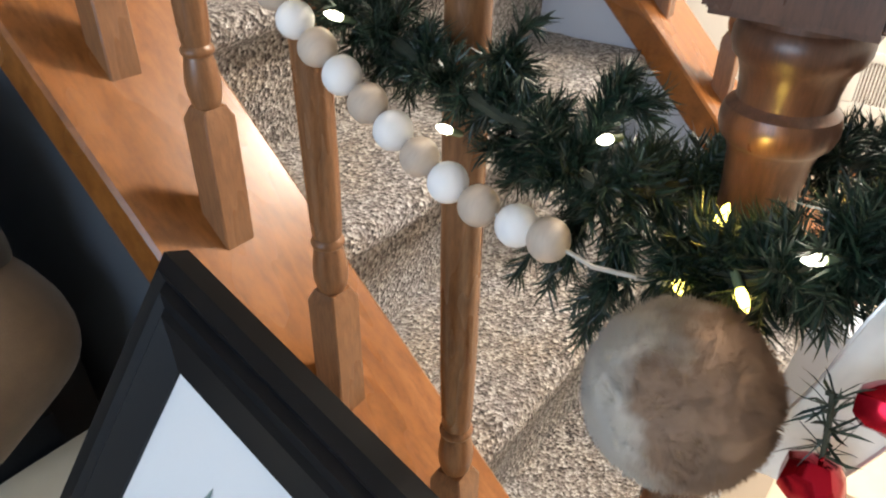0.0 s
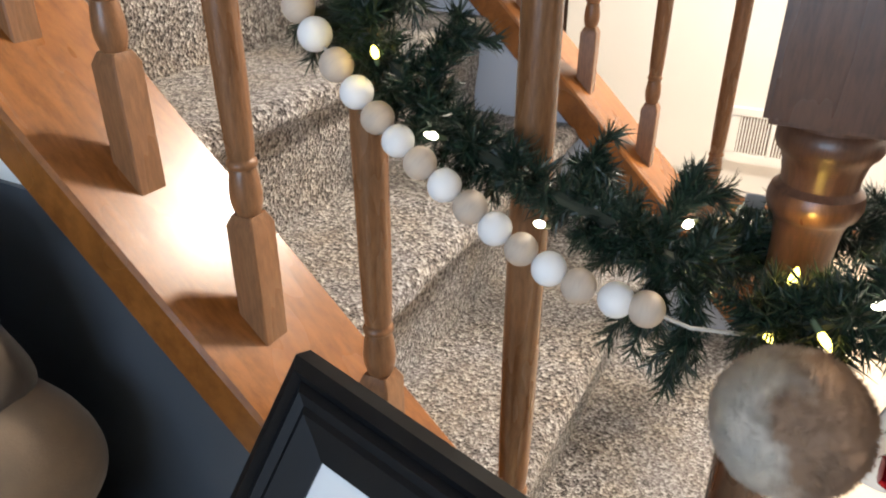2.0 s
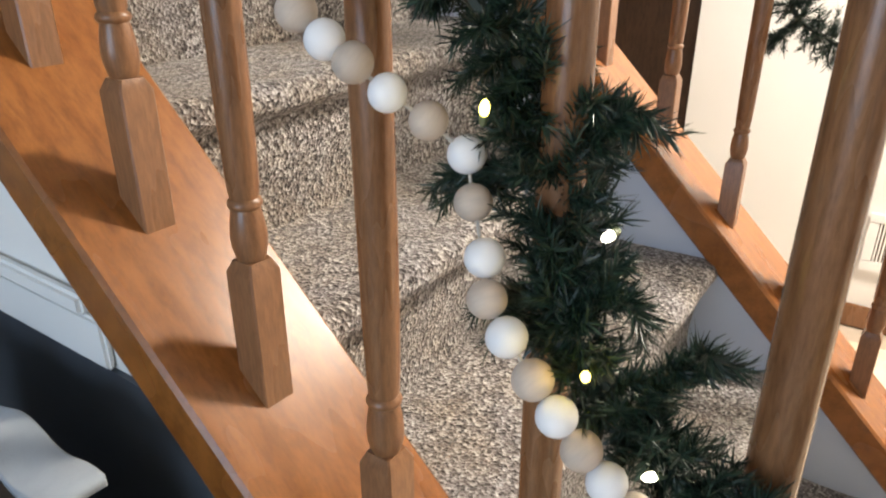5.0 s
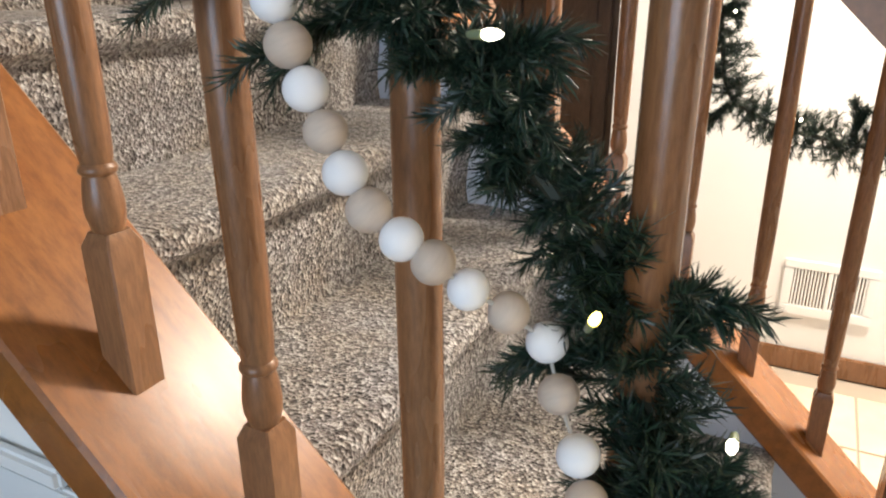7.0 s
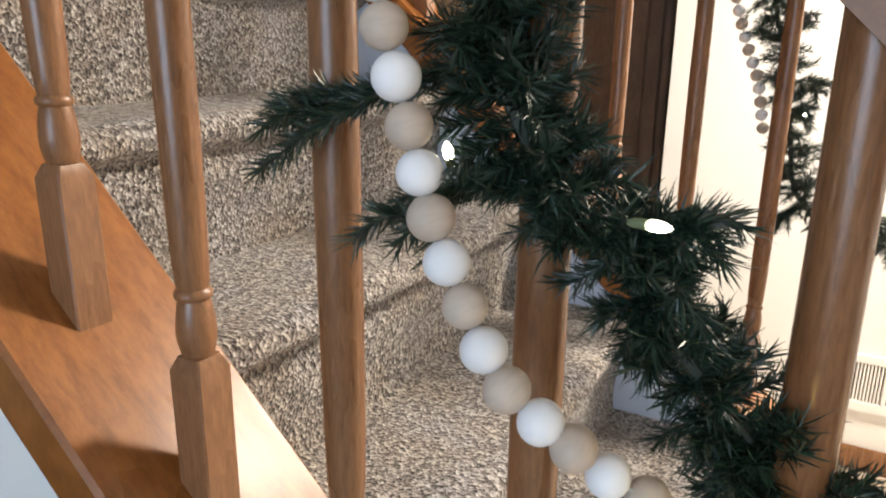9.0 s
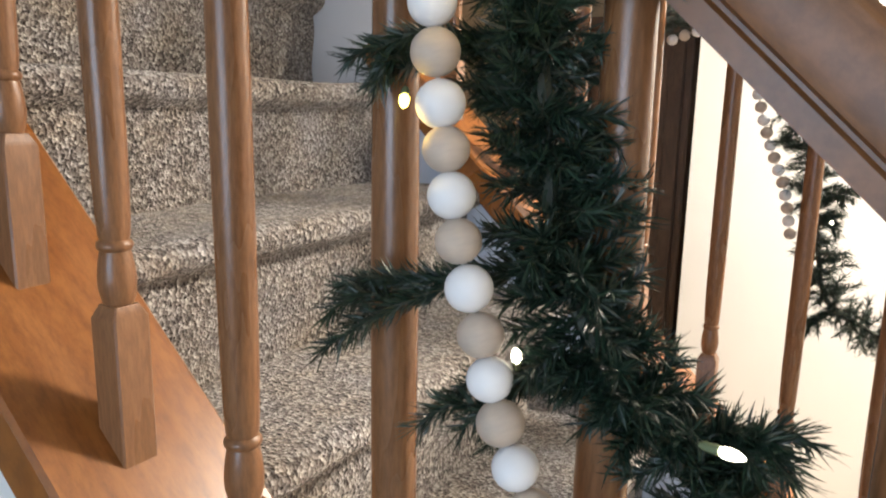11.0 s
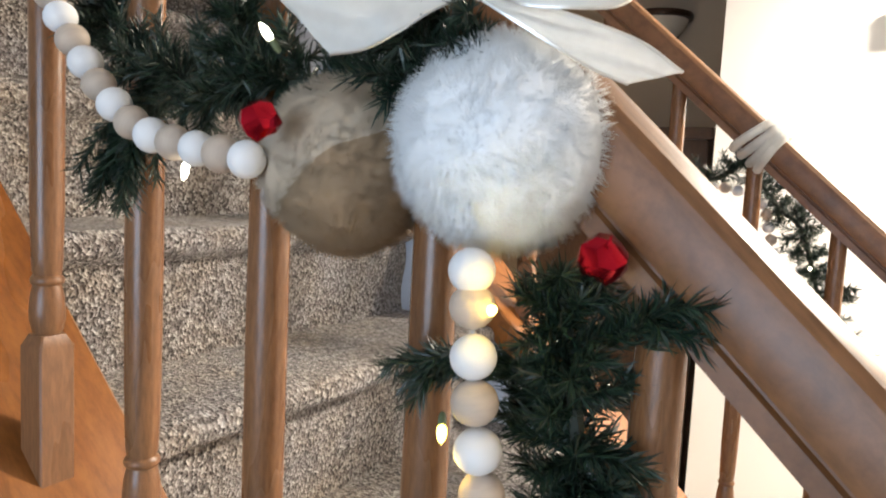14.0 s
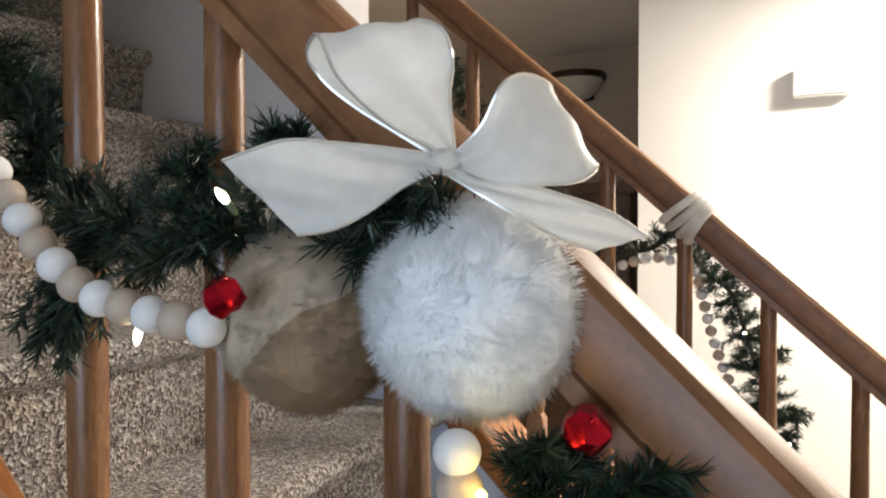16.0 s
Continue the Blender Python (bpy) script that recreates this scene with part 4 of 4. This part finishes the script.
cushion("cushion", "tan velvet cushion on the black armchair", "cushion", (0.130, 0.740, 0.550), (0.12, 0.150, 0.090), (0, -28, 8), TAN_CLOTH, 4)
cushion("cushion", "brown velvet cushion on the black armchair", "cushion", (0.150, 0.810, 0.690), (0.085, 0.165, 0.105), (8, -30, -4), BROWN_CLOTH, 9)


def throw(name, label, x0, x1, y0, y1, z, material, seed):
    bm = bmesh.new()
    nx, ny = 30, 34
    top = [[None] * (ny + 1) for _ in range(nx + 1)]
    for i in range(nx + 1):
        for j in range(ny + 1):
            x, y = x0 + (x1 - x0) * i / nx, y0 + (y1 - y0) * j / ny
            fold = 0.010 * math.sin(y * 60 + 3 * noise.noise((x * 6, y * 6, seed))) + 0.008 * noise.noise((x * 20, y * 20, seed))
            top[i][j] = bm.verts.new((x, y, z(x, y) + 0.018 + fold * 0.7))
    for i in range(nx):
        for j in range(ny):
            bm.faces.new((top[i][j], top[i + 1][j], top[i + 1][j + 1], top[i][j + 1]))
    ext = bmesh.ops.extrude_face_region(bm, geom=bm.faces[:])
    for v in ext["geom"]:
        if isinstance(v, bmesh.types.BMVert):
            v.co.z -= 0.010
    bmesh.ops.recalc_face_normals(bm, faces=bm.faces)
    return tagged(new(name, to_mesh(name, bm, material, 180)), label, "blanket")


throw("throw_blanket", "white throw laid over the brown cushion", 0.172, 0.212, 0.650, 1.02, lambda x, y: 0.775 + 0.10 * (x - 0.2) + 0.12 * min(0.06, y - 0.650) - 0.05 * max(0.0, y - 0.8), WHITE_CLOTH_SHADED, 6)

# framed print leaning on the sofa back
PW, PH, BW = 0.26, 0.36, 0.045
PA, PB = Vector((-0.066, -0.962, -0.265)).normalized(), Vector((-0.415, 0.268, -0.869)).normalized()
pic = thing("framed_picture", "black framed tree print leaning on the sofa", "picture", at=(0.2070, 0.3320, 0.8010))
pic.rotation_mode = "QUATERNION"
pic.rotation_quaternion = Matrix((PA.cross(PB), -PA, -PB)).transposed().to_quaternion()


def frame_bar(p, q, inward):
    """Moulded bar from p to q in the frame's plane (y, z), with x as depth."""
    o = [(0, 0.0), (0, -0.016), (0.006, -0.022), (0.011, -0.018), (0.015, -0.023), (0.021, -0.0215), (0.024, -0.0245), (0.034, -0.0215), (BW, -0.0195), (BW, 0.0)]
    p, q, inward = Vector(p), Vector(q), Vector(inward)
    d = (q - p).normalized()
    bm = bmesh.new()
    rings = []
    for e, sgn in ((p, 1), (q, -1)):
        rings.append([bm.verts.new(e + inward * a + d * sgn * a + Vector((b, 0, 0))) for a, b in o])
    n = len(o)
    for i in range(n):
        bm.faces.new((rings[0][i], rings[0][(i + 1) % n], rings[1][(i + 1) % n], rings[1][i]))
    bm.faces.new(rings[0][::-1])
    bm.faces.new(rings[1])
    bmesh.ops.recalc_face_normals(bm, faces=bm.faces)
    part("frame_bar", bm, FRAME_BLACK, pic, angle=20)


frame_bar((0, 0, 0), (0, -PW, 0), (0, 0, -1))
frame_bar((0, 0, -PH), (0, 0, 0), (0, -1, 0))
frame_bar((0, -PW, 0), (0, -PW, -PH), (0, 1, 0))
frame_bar((0, -PW, -PH), (0, 0, -PH), (0, 0, 1))
part("mat_board", box(-0.0170, -PW + 0.02, -PH + 0.02, 0.0, -0.02, -0.02), MAT_BOARD, pic, "white picture mat")
tree = bmesh.new()
ty, tz = -0.096, -0.092
for i in range(5):
    w, z = 0.007 + 0.006 * i, tz - 0.017 * i
    vs_ = [tree.verts.new(v) for v in ((-0.0176 - 0.0001 * i, ty + 0.001 * i, z + 0.010), (-0.0176 - 0.0001 * i, ty - w, z - 0.020), (-0.0176 - 0.0001 * i, ty - w * 0.4, z - 0.016), (-0.0176 - 0.0001 * i, ty + w * 0.4, z - 0.016), (-0.0176 - 0.0001 * i, ty + w * 0.9, z - 0.021))]
    tree.faces.new(vs_)
part("tree_print", tree, PRINT_GREEN, pic, "faded green pine tree print")

strut = part("strut", box(0.004, -PW / 2 - 0.03, -PH * 0.78, 0.010, -PW / 2 + 0.03, -0.06, 0.001), FRAME_BLACK, pic)
strut.rotation_euler = (0, radians(-14), 0)
part("backing", box(0.0002, -PW + 0.012, -PH + 0.012, 0.004, -0.012, -0.012), BROWN, pic)

# floor tiles, nearest stretch of the hall
tile = to_mesh("tile", box(-0.148, -0.148, -0.012, 0.148, 0.148, 0.0, 0.002), TILE)
for i in range(11):
    for j in range(11):
        x, y = -0.85 + 0.302 * i, -1.9 + 0.302 * j
        if 0.15 < x < 1.42 and y > 0.18 or x > 2.36 and y < 1.1:
            continue
        ob = new("tile", tile)
        ob.parent = floor
        ob.location = (x, y, FLOOR + 0.002 * random.random())
